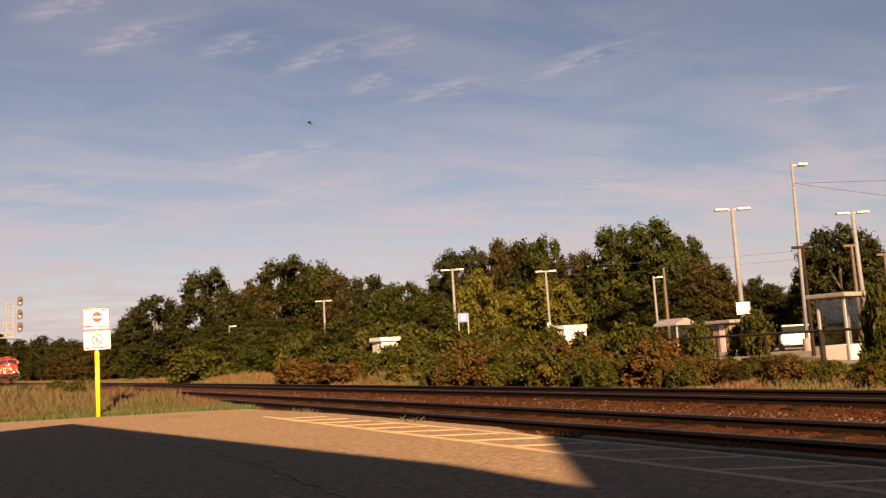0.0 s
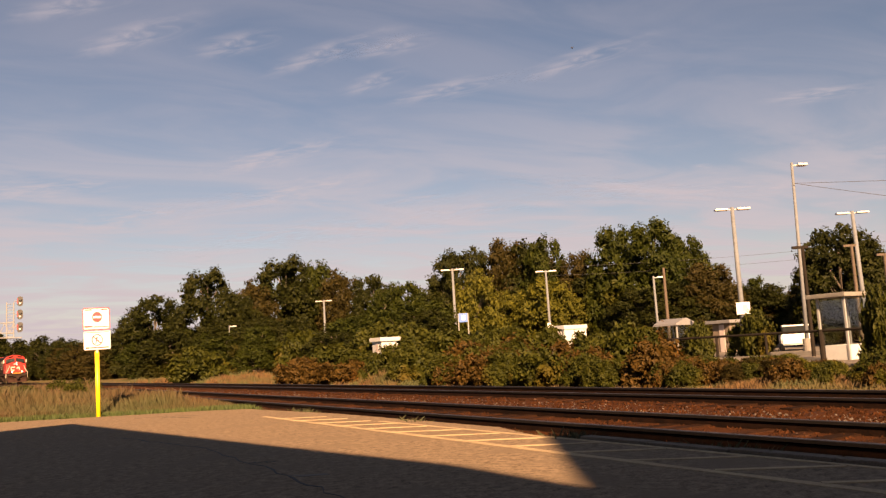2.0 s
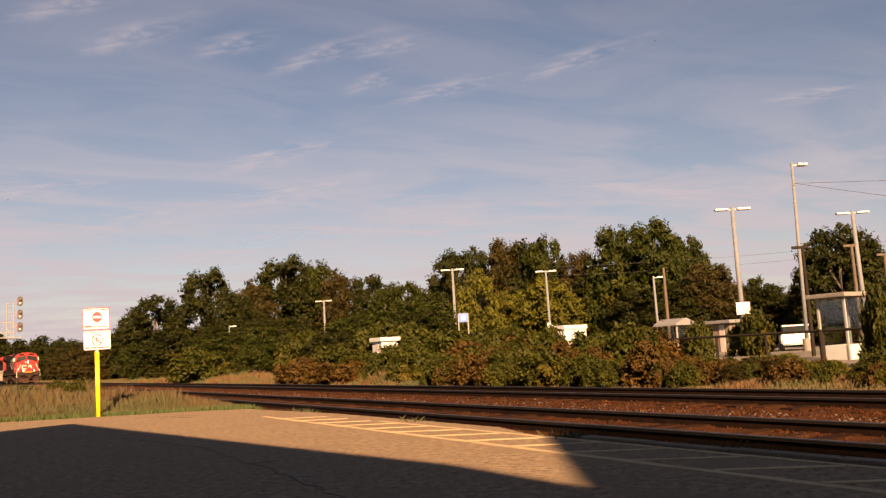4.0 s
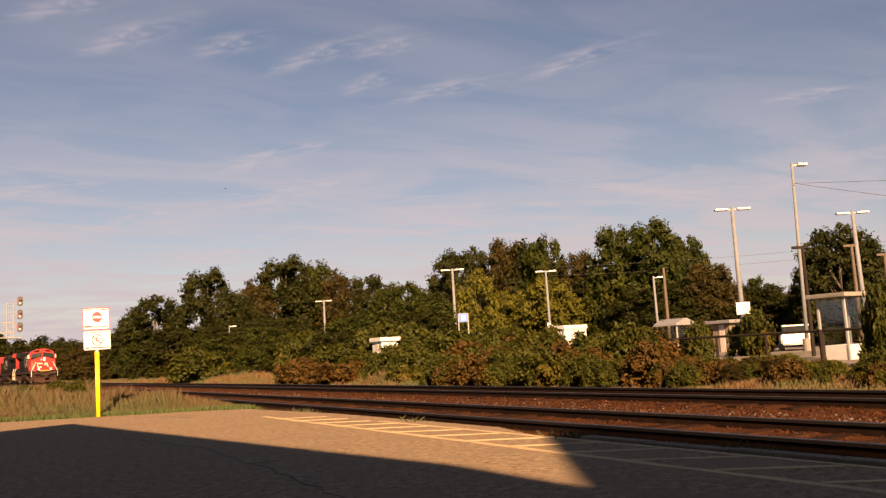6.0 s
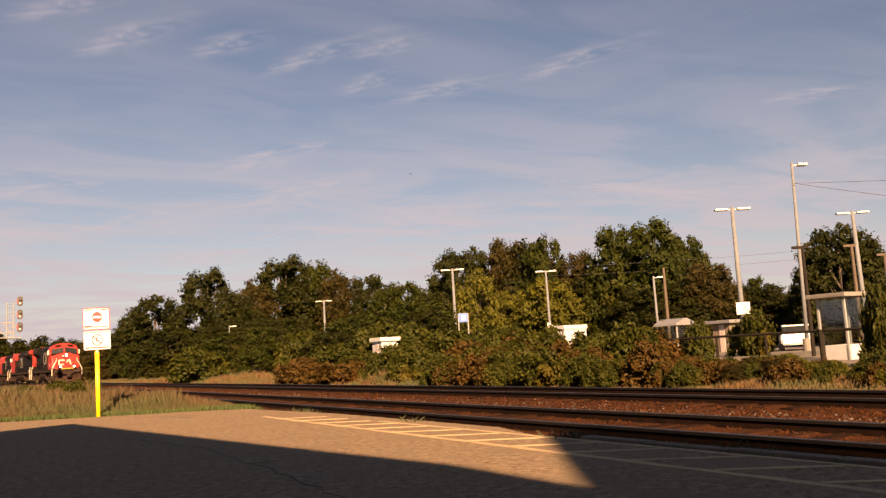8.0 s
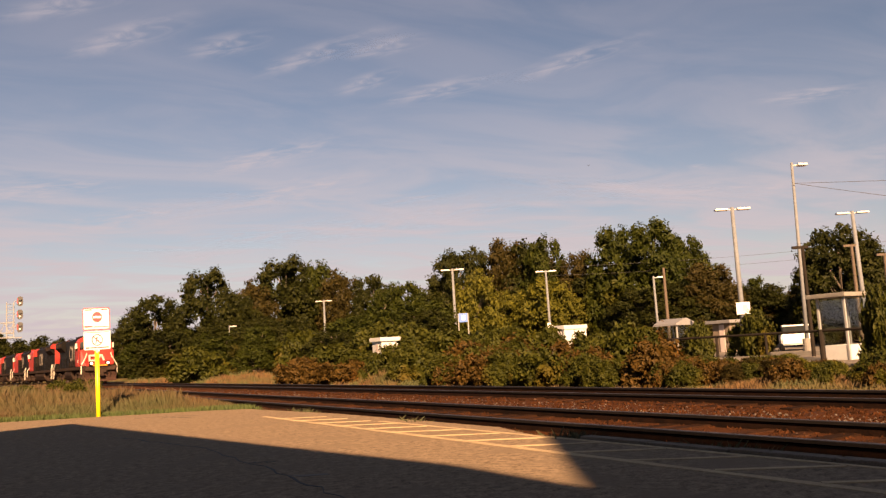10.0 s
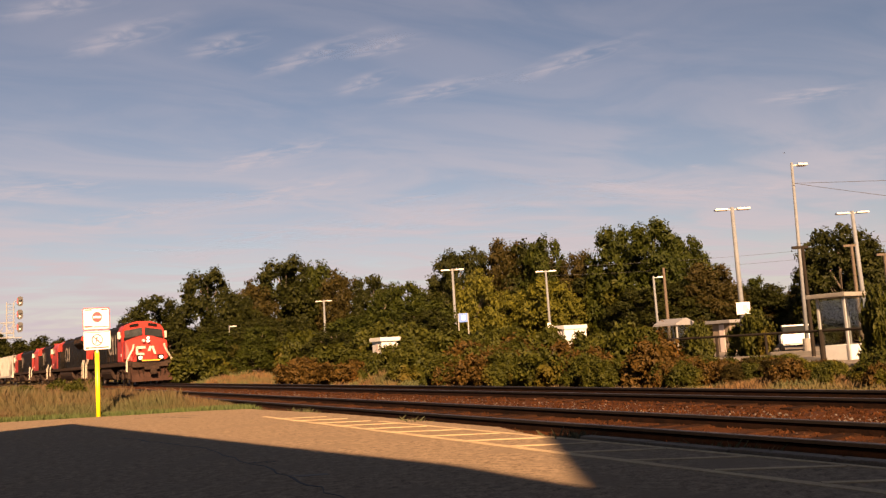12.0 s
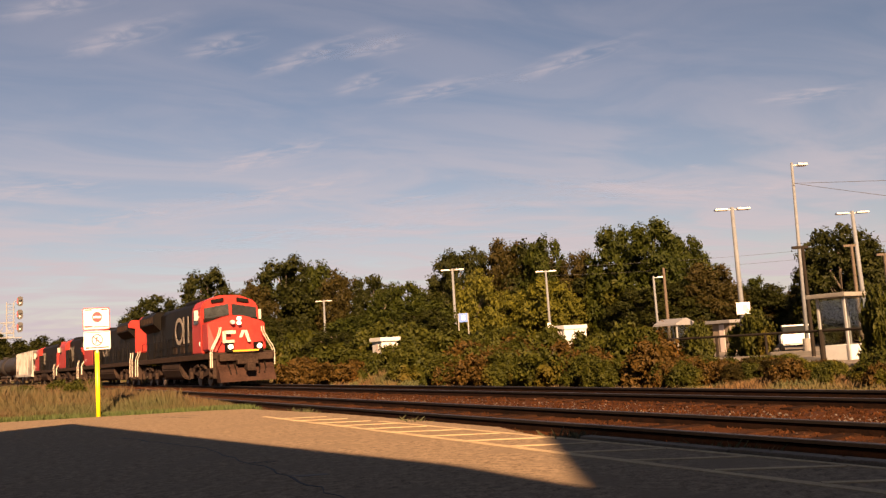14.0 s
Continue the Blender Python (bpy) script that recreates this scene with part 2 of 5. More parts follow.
def ballast_bed():
    """Bed surface plus loose stones on it."""
    rnd = random.Random(5)
    sec = [(6.3, -0.2), (6.6, -0.1), (7.2, -0.085), (8.2, -0.09), (8.7, -0.1), (9.4, -0.1), (10.2, -0.1), (10.9, -0.1), (11.8, -0.09), (12.9, -0.09), (13.7, -0.12), (14.7, -0.33)]
    ys = [-30 + 2.0 * i for i in range(14)] + [-2 + 0.6 * i for i in range(80)] + [46 + 3.0 * i for i in range(60)]
    vs = [(x + bend(y), y, z + 0.02 * noise.noise(Vector((x * 2, y * 2, 0)))) for y in ys for x, z in sec]
    n = len(sec)
    fs = [(j * n + i, j * n + i + 1, (j + 1) * n + i + 1, (j + 1) * n + i) for j in range(len(ys) - 1) for i in range(n - 1)]
    bed = tagged(raw("ballast", vs, fs, BALLAST), "rust-stained ballast stones of the railway bed", "ballast", kind="stuff")
    vs, fs = [], []
    for _ in range(34000):
        y = 2.5 + 70 * rnd.random() ** 1.7
        x = rnd.uniform(6.6, 14.2)
        s = rnd.uniform(0.02, 0.05)
        z = -0.105 + (rnd.uniform(0, 0.03))
        k = len(vs)
        a = rnd.uniform(0, 6.3)
        for i in range(3):
            b = a + i * 2.1 + rnd.uniform(-0.3, 0.3)
            vs.append((x + bend(y) + s * math.cos(b), y + s * math.sin(b), z - 0.02))
        vs.append((x + bend(y) + rnd.uniform(-s, s) * 0.4, y + rnd.uniform(-s, s) * 0.4, z + s * rnd.uniform(0.2, 0.55)))
        fs += [(k, k + 1, k + 3), (k + 1, k + 2, k + 3), (k + 2, k, k + 3)]
    pv, pf = [], []
    for _ in range(3000):
        y = 2.5 + 60 * rnd.random() ** 1.5
        x = rnd.gauss(9.6, 0.55)
        s = rnd.uniform(0.015, 0.038)
        k = len(pv)
        for i in range(3):
            b = i * 2.1 + rnd.uniform(-0.4, 0.4)
            pv.append((x + bend(y) + s * math.cos(b), y + s * math.sin(b), -0.11))
        pv.append((x + bend(y), y, -0.092 + s * 0.35))
        pf += [(k, k + 1, k + 3), (k + 1, k + 2, k + 3), (k + 2, k, k + 3)]
    tagged(raw("pale_stones", pv, pf, PALE_STONE, bed, "scattered pale grey stones"), kind="stuff")
    st = raw("loose_stones", vs, fs, BALLAST, bed)
    tagged(st, kind="stuff")


ballast_bed()


# ---- unseen building behind the camera, shaped to shade the forecourt ----
def station():
    t = thing("station_building", pose(0, 0, 0), "unseen brick building shaped to cast the forecourt's shadow", "building", kind="structure")
    back = Vector((math.sin(radians(SUN_WAY)), math.cos(radians(SUN_WAY)))) / math.tan(radians(SUN_UP))

    def under(x, y, z):
        return (x - back.x * z, y - back.y * z)
    # Roof corners are worked back from the shadow's edges on the ground.
    low, high = 7.5, 10.5
    a, a2, b = under(2.2, 19.5, low), under(3.32, 11.8, low), under(4.05, 6.9, low)
    c = under(6.4, 8.7, high)
    d = (a[0] - 11.0, a[1] - 4.6)
    e = (b[0], b[1] - 20)
    bm = bmesh.new()
    prism(bm, [a, d, (d[0], d[1] - 30), e, b, a2], "z", low - 0.35, low)
    part("roof", bm, ROOF, t)
    bm = bmesh.new()
    prism(bm, [(a[0] - 0.25, a[1] - 0.25), (d[0] + 0.4, d[1] - 0.2), (d[0] + 0.4, d[1] - 29.5), (e[0] - 0.25, e[1] + 0.4), (b[0] - 0.25, b[1]), (a2[0] - 0.25, a2[1])], "z", -0.1, low - 0.35)
    part("wall", bm, BRICK, t)
    # Wedge added above the roof to cast the right-hand shadow edge.
    bm = bmesh.new()
    prism(bm, [c, (c[0] - 8.24, c[1] - 12.9), (c[0] - 8.24, c[1] - 30), (c[0] + 0.5, c[1] - 30), (c[0] + 0.5, c[1] - 0.25)], "z", low + 0.004, high)
    part("upper_storey", bm, BRICK, t)


station()


# ---- plants ----
def leaf(vs, fs, p, nrm, size, squat, rnd):
    """One folded leaf at p; squat shrinks its height, since plants are stretched upwards when set out."""
    t1 = nrm.cross(Vector((rnd.gauss(0, 1), rnd.gauss(0, 1), rnd.gauss(0, 1)))).normalized()
    t2 = nrm.cross(t1)
    L, W = size * rnd.uniform(0.7, 1.4), size * rnd.uniform(0.4, 0.7)
    k = len(vs)
    for o in (-t1 * L, -t2 * W + nrm * W * 0.3, t1 * L, t2 * W + nrm * W * 0.3):
        vs.append((p.x + o.x, p.y + o.y, p.z + o.z * squat))
    fs.append((k, k + 1, k + 2, k + 3))


def leaf_cloud(lobes, count, size, squat, rnd):
    """Sprays of leaves on the outside of the lobes, with gaps between them, and a looser filling inside."""
    vs, fs = [], []
    total = sum(l[3] ** 2 for l in lobes)
    for cx, cy, cz, r in lobes:
        share = count * r * r / total
        for _ in range(int(share * 0.72 / 9)):
            u, a = rnd.uniform(-0.6, 1), rnd.uniform(0, 2 * math.pi)
            q = math.sqrt(max(0.0, 1 - u * u))
            o = Vector((q * math.cos(a), q * math.sin(a), u))
            rad = r * (rnd.uniform(0.85, 1.06) + 0.25 * noise.noise(o * 2.2 + Vector((cx, cy, cz))))
            for _ in range(9):
                g = o * rad + Vector((rnd.gauss(0, 1), rnd.gauss(0, 1), rnd.gauss(0, 0.7))) * size * 1.25
                nrm = (o + Vector((rnd.gauss(0, 0.45), rnd.gauss(0, 0.45), rnd.gauss(0.3, 0.4)))).normalized()
                leaf(vs, fs, Vector((cx + g.x, cy + g.y, cz + g.z * squat)), nrm, size, squat, rnd)
        for _ in range(int(share * 0.28)):
            o = Vector((rnd.gauss(0, 1), rnd.gauss(0, 1), rnd.gauss(0, 1))).normalized() * r * rnd.uniform(0.3, 0.88)
            leaf(vs, fs, Vector((cx + o.x, cy + o.y, cz + o.z * squat)), Vector((rnd.gauss(0, 1), rnd.gauss(0, 1), rnd.gauss(0, 1))).normalized(), size * 1.8, squat, rnd)
    return vs, fs


def plant(name, leaf_m, seed, label, category, lobes_n, count, size, trunk_r, low=0.1, asp=1.9):
    """A plant 1 m high, scaled when it is set out; asp is the height that it will have for its half width."""
    rnd = random.Random(seed)
    t = thing(name, pose(0, 0, -200), label, category)
    squat = 1 / asp
    lobes = []
    for i in range(lobes_n):
        u = (i + 0.5) / lobes_n
        r = rnd.uniform(0.13, 0.25) * (1.0 if u < 0.75 else 0.8)
        top = 0.99 - r * squat
        z = low + (top - low) * u
        dome = math.sqrt(max(0.0, 1 - ((u - 0.3) / 0.74) ** 2))
        d = 0.66 * dome * (rnd.uniform(0.75, 1.0) if i % 4 else rnd.uniform(0.1, 0.6))
        a = i * 2.4 + rnd.uniform(-0.5, 0.5)
        lobes.append((d * math.cos(a), d * math.sin(a), z + rnd.uniform(-0.03, 0.01), r))
    bm = bmesh.new()
    tube(bm, (0, 0, -0.05), (0.02, 0.01, 0.45), trunk_r, trunk_r * 0.6, 7)
    tube(bm, (0.02, 0.01, 0.45), (0.0, 0.0, 0.85), trunk_r * 0.6, trunk_r * 0.2, 7)
    for cx, cy, cz, r in lobes[::2]:
        tube(bm, (0.01, 0.01, max(0.1, cz - 0.22)), (cx * 0.8, cy * 0.8, cz), trunk_r * 0.35, trunk_r * 0.1, 5)
    part("trunk" if category == "tree" else "stem", bm, BARK, t)
    vs, fs = leaf_cloud(lobes, count, size, squat, rnd)
    raw("crown", vs, fs, leaf_m, t)
    return t


KINDS = {
    "dark": [plant("tree", LEAF["dark"], 11 + i, "dense dark green broadleaf tree beyond the tracks", "tree", 44, 14500, 0.0265, 0.035, 0.08) for i in range(4)],
    "green": [plant("tree", LEAF["green"], 31 + i, "tall green broadleaf tree with an uneven crown", "tree", 44, 14500, 0.0265, 0.03, 0.08) for i in range(3)],
    "olive": [plant("tree", LEAF["olive"], 51 + i, "olive broadleaf tree turning brown in autumn", "tree", 40, 14000, 0.0265, 0.03, 0.08) for i in range(3)],
    "yellow": [plant("tree", LEAF["yellow"], 71 + i, "yellow-green tree turning in early autumn", "tree", 36, 10000, 0.028, 0.03, 0.05, 1.4) for i in range(2)],
    "shrub": [plant("bush", LEAF["shrub"], 91 + i, "leafy green bush beside the railway", "bush", 20, 4200, 0.054, 0.02, 0.03, 0.95) for i in range(3)],
    "rust": [plant("bush", LEAF["rust"], 111 + i, "reddish-brown sumac bush beside the railway", "bush", 20, 3800, 0.054, 0.02, 0.03, 0.95) for i in range(2)],
    "far": [plant("tree", LEAF["dark"], 131 + i, "distant dark green tree in the woods up the line", "tree", 24, 3200, 0.045, 0.03, 0.05) for i in range(2)],
}


def view_cap(x, y, h):
    """Caps heights in camera-view sectors so the lot, shelters and signs show past the plants."""
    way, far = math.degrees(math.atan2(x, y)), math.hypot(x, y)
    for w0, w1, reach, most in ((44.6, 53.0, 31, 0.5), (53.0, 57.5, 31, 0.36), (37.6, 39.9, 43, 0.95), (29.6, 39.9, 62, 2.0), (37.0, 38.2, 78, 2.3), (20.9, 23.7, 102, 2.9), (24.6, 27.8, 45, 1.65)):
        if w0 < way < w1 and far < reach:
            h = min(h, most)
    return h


def set_out(kind, spots, seed):
    rnd = random.Random(seed)
    for x, y, h, w in spots:
        src = rnd.choice(KINDS[kind])
        # Height and width shrink where the plant would hide something from the camera.
        low = view_cap(x, y, h)
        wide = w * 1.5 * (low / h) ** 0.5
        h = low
        copy_thing(src, pose(x, y, -0.1, 0, 0, rnd.uniform(0, 360)) @ Matrix.Diagonal((wide, wide * rnd.uniform(0.85, 1.15), h * 1.05 + 0.1, 1)))


dark = [
    (23.2, 131.4, 9.1, 3.4),
    (23.3, 115.9, 10.5, 4.2),
    (24.0, 92.0, 11.4, 3.6),
    (29.6, 98.3, 9.4, 2.8),
    (38.3, 106.5, 14.6, 5.0),
    (45.5, 95.7, 11.1, 3.2),
    (55.0, 94.9, 10.6, 3.0),
    (54.3, 83.2, 13.1, 2.8),
    (19.2, 88.7, 4.9, 3.5),
    (23.9, 83.5, 5.6, 3.4),
    (24.5, 73.9, 5.2, 2.8),
    (58.1, 67.6, 8.7, 3.6),
    (52.3, 55.0, 5.7, 3.0),
    (57.2, 54.4, 6.1, 3.1),
    (54.6, 37.0, 8.3, 2.7),
    (54.9, 39.4, 6.6, 2.0),
    (58.5, 38.0, 7.8, 2.6),
    (62.2, 39.6, 7.7, 1.8),
    (50.3, 82.6, 12.6, 3.6),
    (57.6, 78.4, 13.2, 4.0),
]
green = [
    (41.9, 104.5, 14.0, 3.2),
    (49.1, 92.6, 10.1, 3.5),
    (55.8, 73.0, 12.8, 3.2),
    (58.4, 64.4, 12.9, 3.5),
    (58.6, 59.7, 12.8, 3.8),
    (63.7, 60.3, 11.6, 3.2),
    (70.8, 58.0, 6.9, 2.3),
    (27.1, 60.8, 4.3, 2.6),
    (27.4, 53.6, 4.4, 2.4),
    (27.3, 48.9, 4.7, 2.3),
    (68.1, 61.7, 8.6, 2.5),
    (40.0, 80.7, 8.3, 2.4),
]
olive = [
    (44.0, 101.1, 12.3, 3.7),
    (55.1, 79.2, 13.6, 3.3),
    (57.9, 69.7, 10.9, 2.6),
    (64.9, 56.9, 6.3, 2.2),
    (24.7, 64.6, 3.9, 2.3),
    (27.1, 44.6, 3.1, 1.7),
    (32.6, 102.2, 11.1, 2.8),
    (58.0, 52.2, 7.6, 2.8),
    (58.4, 77.0, 11.5, 3.6),
]
yellow = [
    (43.0, 67.2, 8.5, 2.6),
    (52.5, 68.6, 8.1, 4.1),
    (49.5, 70.6, 7.0, 3.2),
    (54.1, 66.8, 6.0, 2.6),
    (71.6, 55.5, 5.0, 1.8),
]
shrub = [
    (15.2, 61.0, 2.4, 2.0),
    (4.1, 35.8, 0.75, 0.5),
    (3.7, 37.4, 0.8, 0.5),
    (4.9, 38.6, 0.8, 0.5),
    (2.4, 36.5, 0.7, 0.5),
    (18.9, 44.9, 1.9, 1.6),
    (19.2, 41.3, 1.3, 1.4),
    (20.1, 34.8, 2.0, 1.6),
    (19.9, 37.3, 1.8, 1.4),
    (23.9, 32.6, 1.5, 1.5),
    (16.1, 21.0, 0.6, 0.7),
    (16.1, 23.3, 0.6, 0.8),
    (30.7, 28.6, 1.8, 0.7),
    (35.2, 28.9, 2.3, 0.8),
    (35.6, 30.2, 1.7, 0.6),
    (22.9, 14.4, 2.2, 0.6),
    (17.1, 15.7, 0.6, 0.5),
    (17.4, 14.3, 0.6, 0.5),
]
rust = [
    (15.0, 40.2, 1.2, 1.1),
    (14.9, 35.7, 0.9, 1.0),
    (20.9, 32.1, 1.4, 1.2),
    (22.7, 26.4, 1.2, 1.1),
    (22.4, 24.1, 1.4, 1.1),
    (20.5, 20.7, 0.9, 0.8),
    (16.8, 14.7, 0.4, 0.6),
    (17.5, 16.7, 0.4, 0.5),
]
set_out("dark", dark, 1)
set_out("green", green, 2)
set_out("olive", olive, 3)
set_out("yellow", yellow, 4)
set_out("shrub", shrub, 5)
set_out("rust", rust, 6)


def belts():
    """Undergrowth along the far side of the line, and the far woods up the line."""
    rnd = random.Random(21)
    for i in range(32):
        y = 32.5 + 3.0 * i
        x = 20 + rnd.uniform(-1.5, 4) + bend(y) * 0.6
        h = rnd.uniform(2.0, 3.6) + 0.02 * y
        set_out("dark" if rnd.random() < 0.55 else "shrub" if y < 60 else "green", [(x + 3, y, h, rnd.uniform(1.6, 2.6))], i)
    for i in range(46):
        y = 250 + rnd.uniform(0, 120)
        x = -40 + 2.6 * i + rnd.uniform(-3, 3)
        set_out("far", [(x, y, rnd.uniform(9.0, 14.5), rnd.uniform(4.5, 7))], 60 + i)
    for i in range(44):
        y = 9.5 + 0.85 * i + rnd.uniform(-0.6, 0.6)
        x = 16.6 + rnd.uniform(-0.9, 3.2)
        kind = "rust" if rnd.random() < (0.45 if y < 27 else 0.16) else "shrub"
        h = rnd.uniform(0.2, 0.5) if y < 17 else rnd.uniform(0.7, 1.6) if y < 27 else rnd.uniform(0.8, 1.6) if y < 34 else rnd.uniform(0.4, 1.0)
        set_out(kind, [(x, y, h, h * rnd.uniform(0.5, 0.8))], 200 + i)
    for i in range(9):
        y = 25.5 + 1.3 * i
        set_out("shrub" if i % 3 else "rust", [(21.0 + rnd.uniform(-0.8, 1.4), y, rnd.uniform(1.3, 2.1), rnd.uniform(0.9, 1.3))], 260 + i)
    for i in range(14):
        y = 135 + 9 * i
        set_out(rnd.choice(("dark", "olive", "green")), [(22 + rnd.uniform(-2, 4) + bend(y) * 0.4, y, rnd.uniform(5.5, 8.0), rnd.uniform(3, 4.5))], 120 + i)


belts()
set_out("rust", [(18.5, 17.6, 1.15, 0.9), (19.3, 18.8, 1.35, 0.9), (20.6, 19.6, 1.45, 1.0), (17.4, 16.4, 0.8, 0.7), (21.5, 22.6, 1.5, 1.1), (16.6, 13.2, 0.5, 0.6)], 301)
set_out("shrub", [(17.3, 15.3, 0.75, 0.6), (17.6, 13.9, 0.7, 0.5), (17.0, 12.2, 0.55, 0.5), (18.2, 16.6, 0.9, 0.6), (16.4, 10.6, 0.5, 0.5), (22.6, 24.6, 1.7, 1.0)], 302)
for i in range(22):
    place = random.Random(400 + i)
    y = 15.0 + 0.58 * i
    h = place.uniform(0.55, 1.15)
    set_out("rust" if place.random() < 0.4 else "shrub", [(15.1 + place.uniform(-0.3, 1.0), y, h, h * 0.7)], 420 + i)
for i in range(46):
    place = random.Random(500 + i)
    y = 7.5 + 0.18 * i
    h = place.uniform(0.28, 0.6)
    set_out(place.choice(("yellow", "rust", "shrub", "yellow", "olive")), [(15.4 + place.uniform(-0.4, 3.0), y + place.uniform(-0.3, 0.3), h, h * 0.7)], 520 + i)
for i in range(10):
    way = radians(45.5 + 1.45 * i)
    set_out("dark" if i % 3 else "olive", [(79 * math.sin(way), 79 * math.cos(way), 4.6 + 0.9 * (i * 7 % 5) / 4, 3.0)], 600 + i)
set_out("yellow", [(18.0, 14.6, 0.85, 0.6), (17.2, 17.4, 0.8, 0.6), (19.6, 15.2, 0.8, 0.6)], 303)
for group in KINDS.values():
    for src in group:
        for o in (*src.children_recursive, src):
            bpy.data.objects.remove(o)


def blades(name, n, where, height, material, label, seed, lean=0.35, width=0.012):
    rnd = random.Random(seed)
    vs, fs = [], []
    while len(fs) < n:
        x, y = where(rnd)
        h = height(x, y, rnd)
        if h <= 0:
            continue
        z = ground_height(x, y) - 0.02
        a, b = rnd.uniform(0, 6.28), rnd.uniform(0, 6.28)
        w = width * rnd.uniform(0.6, 1.5)
        dx, dy = w * math.cos(a), w * math.sin(a)
        ln = h * rnd.uniform(0, lean)
        k = len(vs)
        vs += [(x - dx, y - dy, z), (x + dx, y + dy, z), (x + dx * 0.8 + ln * 0.35 * math.cos(b), y + dy * 0.8 + ln * 0.35 * math.sin(b), z + h * 0.6),
               (x + ln * math.cos(b), y + ln * math.sin(b), z + h)]
        fs.append((k, k + 1, k + 2, k + 3))
    return tagged(raw(name, vs, fs, material), label, "grass", kind="stuff")


def edge_y(x):
    """The far rim of the asphalt at x."""
    return 22.75 - (x - 1.0) * 0.56 if x > 1 else 22.7 - (x - 1) * 0.49


def meadow():
    def where(r):
        x = r.uniform(-3, 6.9)
        y = edge_y(x) + 0.25 + 42 * r.random() ** 2.2
        return x + bend(y), y

    def height(x, y, r):
        n = noise.noise(Vector((x * 0.35, y * 0.35, 3)))
        rise = min(1.0, 0.25 + (y - edge_y(min(x, 6))) * 0.28)
        return max(0.05, (0.54 + 0.45 * n) * r.uniform(0.5, 1.15) * rise * (0.55 if x > 5.2 else 1.0))
    blades("tall_grass", 90000, where, height, GRASS, "tall dry grass and weeds beside the forecourt", 3, 0.4, 0.0085)
    blades("grass_verge", 16000, lambda r: (lambda x: (x, edge_y(x) + abs(r.gauss(0, 0.35)) - 0.05))(r.uniform(-3, 6.4)), lambda x, y, r: r.uniform(0.06, 0.2), TURF, "short green grass along the asphalt rim", 4, 0.6)
    def where2(r):
        y = 6 + 75 * r.random() ** 1.2
        return 14.4 + abs(r.gauss(0, 2.6)) + bend(y), y

    def straw_height(x, y, r):
        patch = 0.3 + 0.55 * noise.noise(Vector((x * 0.35, y * 0.35, 8))) + 0.25 * noise.noise(Vector((x * 1.3, y * 1.3, 2)))
        thick = 0.35 if 15.5 < y < 27 else 0.45 if y <= 15.5 else 0.9
        return max(0.05, patch * thick) * r.uniform(0.4, 1.3)
    blades("straw_grass", 120000, where2, straw_height, STRAW, "golden dry grass along the far side of the line", 6, 0.5, width=0.0035)


meadow()


def weeds():
    """Green tufts between the kerb and the near rail."""
    def where(r):
        y = 2.0 + 21 * r.random() ** 1.3
        y = round(y / 0.9) * 0.9 + r.gauss(0, 0.22) if r.random() < 0.4 else y
        return r.gauss(6.56, 0.13), y
    blades("weeds", 22000, where, lambda x, y, r: r.uniform(0.07, 0.19) * (1.2 if noise.noise(Vector((y * 0.8, 0, 5))) > 0.15 else 0.7), WEED, "green and straw weeds between asphalt and rail", 12, 1.0, 0.003)
    blades("weeds", 900, lambda r: (r.gauss(9.6, 0.5), r.choice((6.8, 8.2, 9.4, 12.0)) + r.gauss(0, 0.25)), lambda x, y, r: r.uniform(0.04, 0.2), WEED, "sparse weeds in the ballast between the tracks", 13, 0.8, 0.003)


WEED = surf("trackside_weeds", (0.0133, 0.0199, 0.00465), (0.0498, 0.0465, 0.0133), 0.8, 0.8, per="island")
weeds()


# ---- train ----
RED = surf("locomotive_red", (0.23, 0.0204, 0.017), (0.281, 0.0298, 0.0238), 0.8, 0.42, fine=9, spots=((0.17, 0.0255, 0.017), 1.4, 0.58, 0.8))
BLACK = surf("dusty_locomotive_black", (0.00293, 0.00247, 0.00208), (0.0065, 0.0052, 0.00422), 0.9, 0.55, fine=9, spots=((0.0156, 0.0104, 0.00715), 0.7, 0.54, 0.75))
GRIME = surf("brown_running_gear_dust", (0.0127, 0.00847, 0.00705), (0.0388, 0.0247, 0.0183), 2.0, 0.85, 0.4)
PILOT = surf("dusty_pilot_steel", (0.0199, 0.0106, 0.00797), (0.0412, 0.0212, 0.0153), 1.5, 0.8, 0.3)
WHITE_RAIL = surf("white_handrail", (0.3818, 0.3403, 0.2739), (0.4482, 0.3984, 0.3237), 3.0, 0.5)
# Hood marks: white darkened in the colour to stand in for grazing light.
DIMMED_WHITE = surf("light_dimmed_white_marking", (0.13, 0.11, 0.09), (0.21, 0.18, 0.15), 2.0, 0.7)
DARK_GLASS = surf("dark_window_glass", (0.0124, 0.0145, 0.0145), (0.0208, 0.0228, 0.0228), 1.0, 0.08)
# Left windscreen: a pale reflection is put into the colour as lighter grey.
GLASS_SKY_GREY = surf("sky_grey_windscreen", (0.0145, 0.0166, 0.0166), (0.0374, 0.0415, 0.0415), 2.5, 0.12)
ORANGE = surf("orange_edge_stripe", (0.664, 0.249, 0.0166), (0.7138, 0.2988, 0.0249), 3.0, 0.5)
WHEEL = surf("wheel_steel", (0.0747, 0.0581, 0.0498), (0.1245, 0.0996, 0.083), 3.0, 0.6, metal=0.4)
LIT = glow("burning_headlight", (1.0, 0.90, 0.72), 0.6)
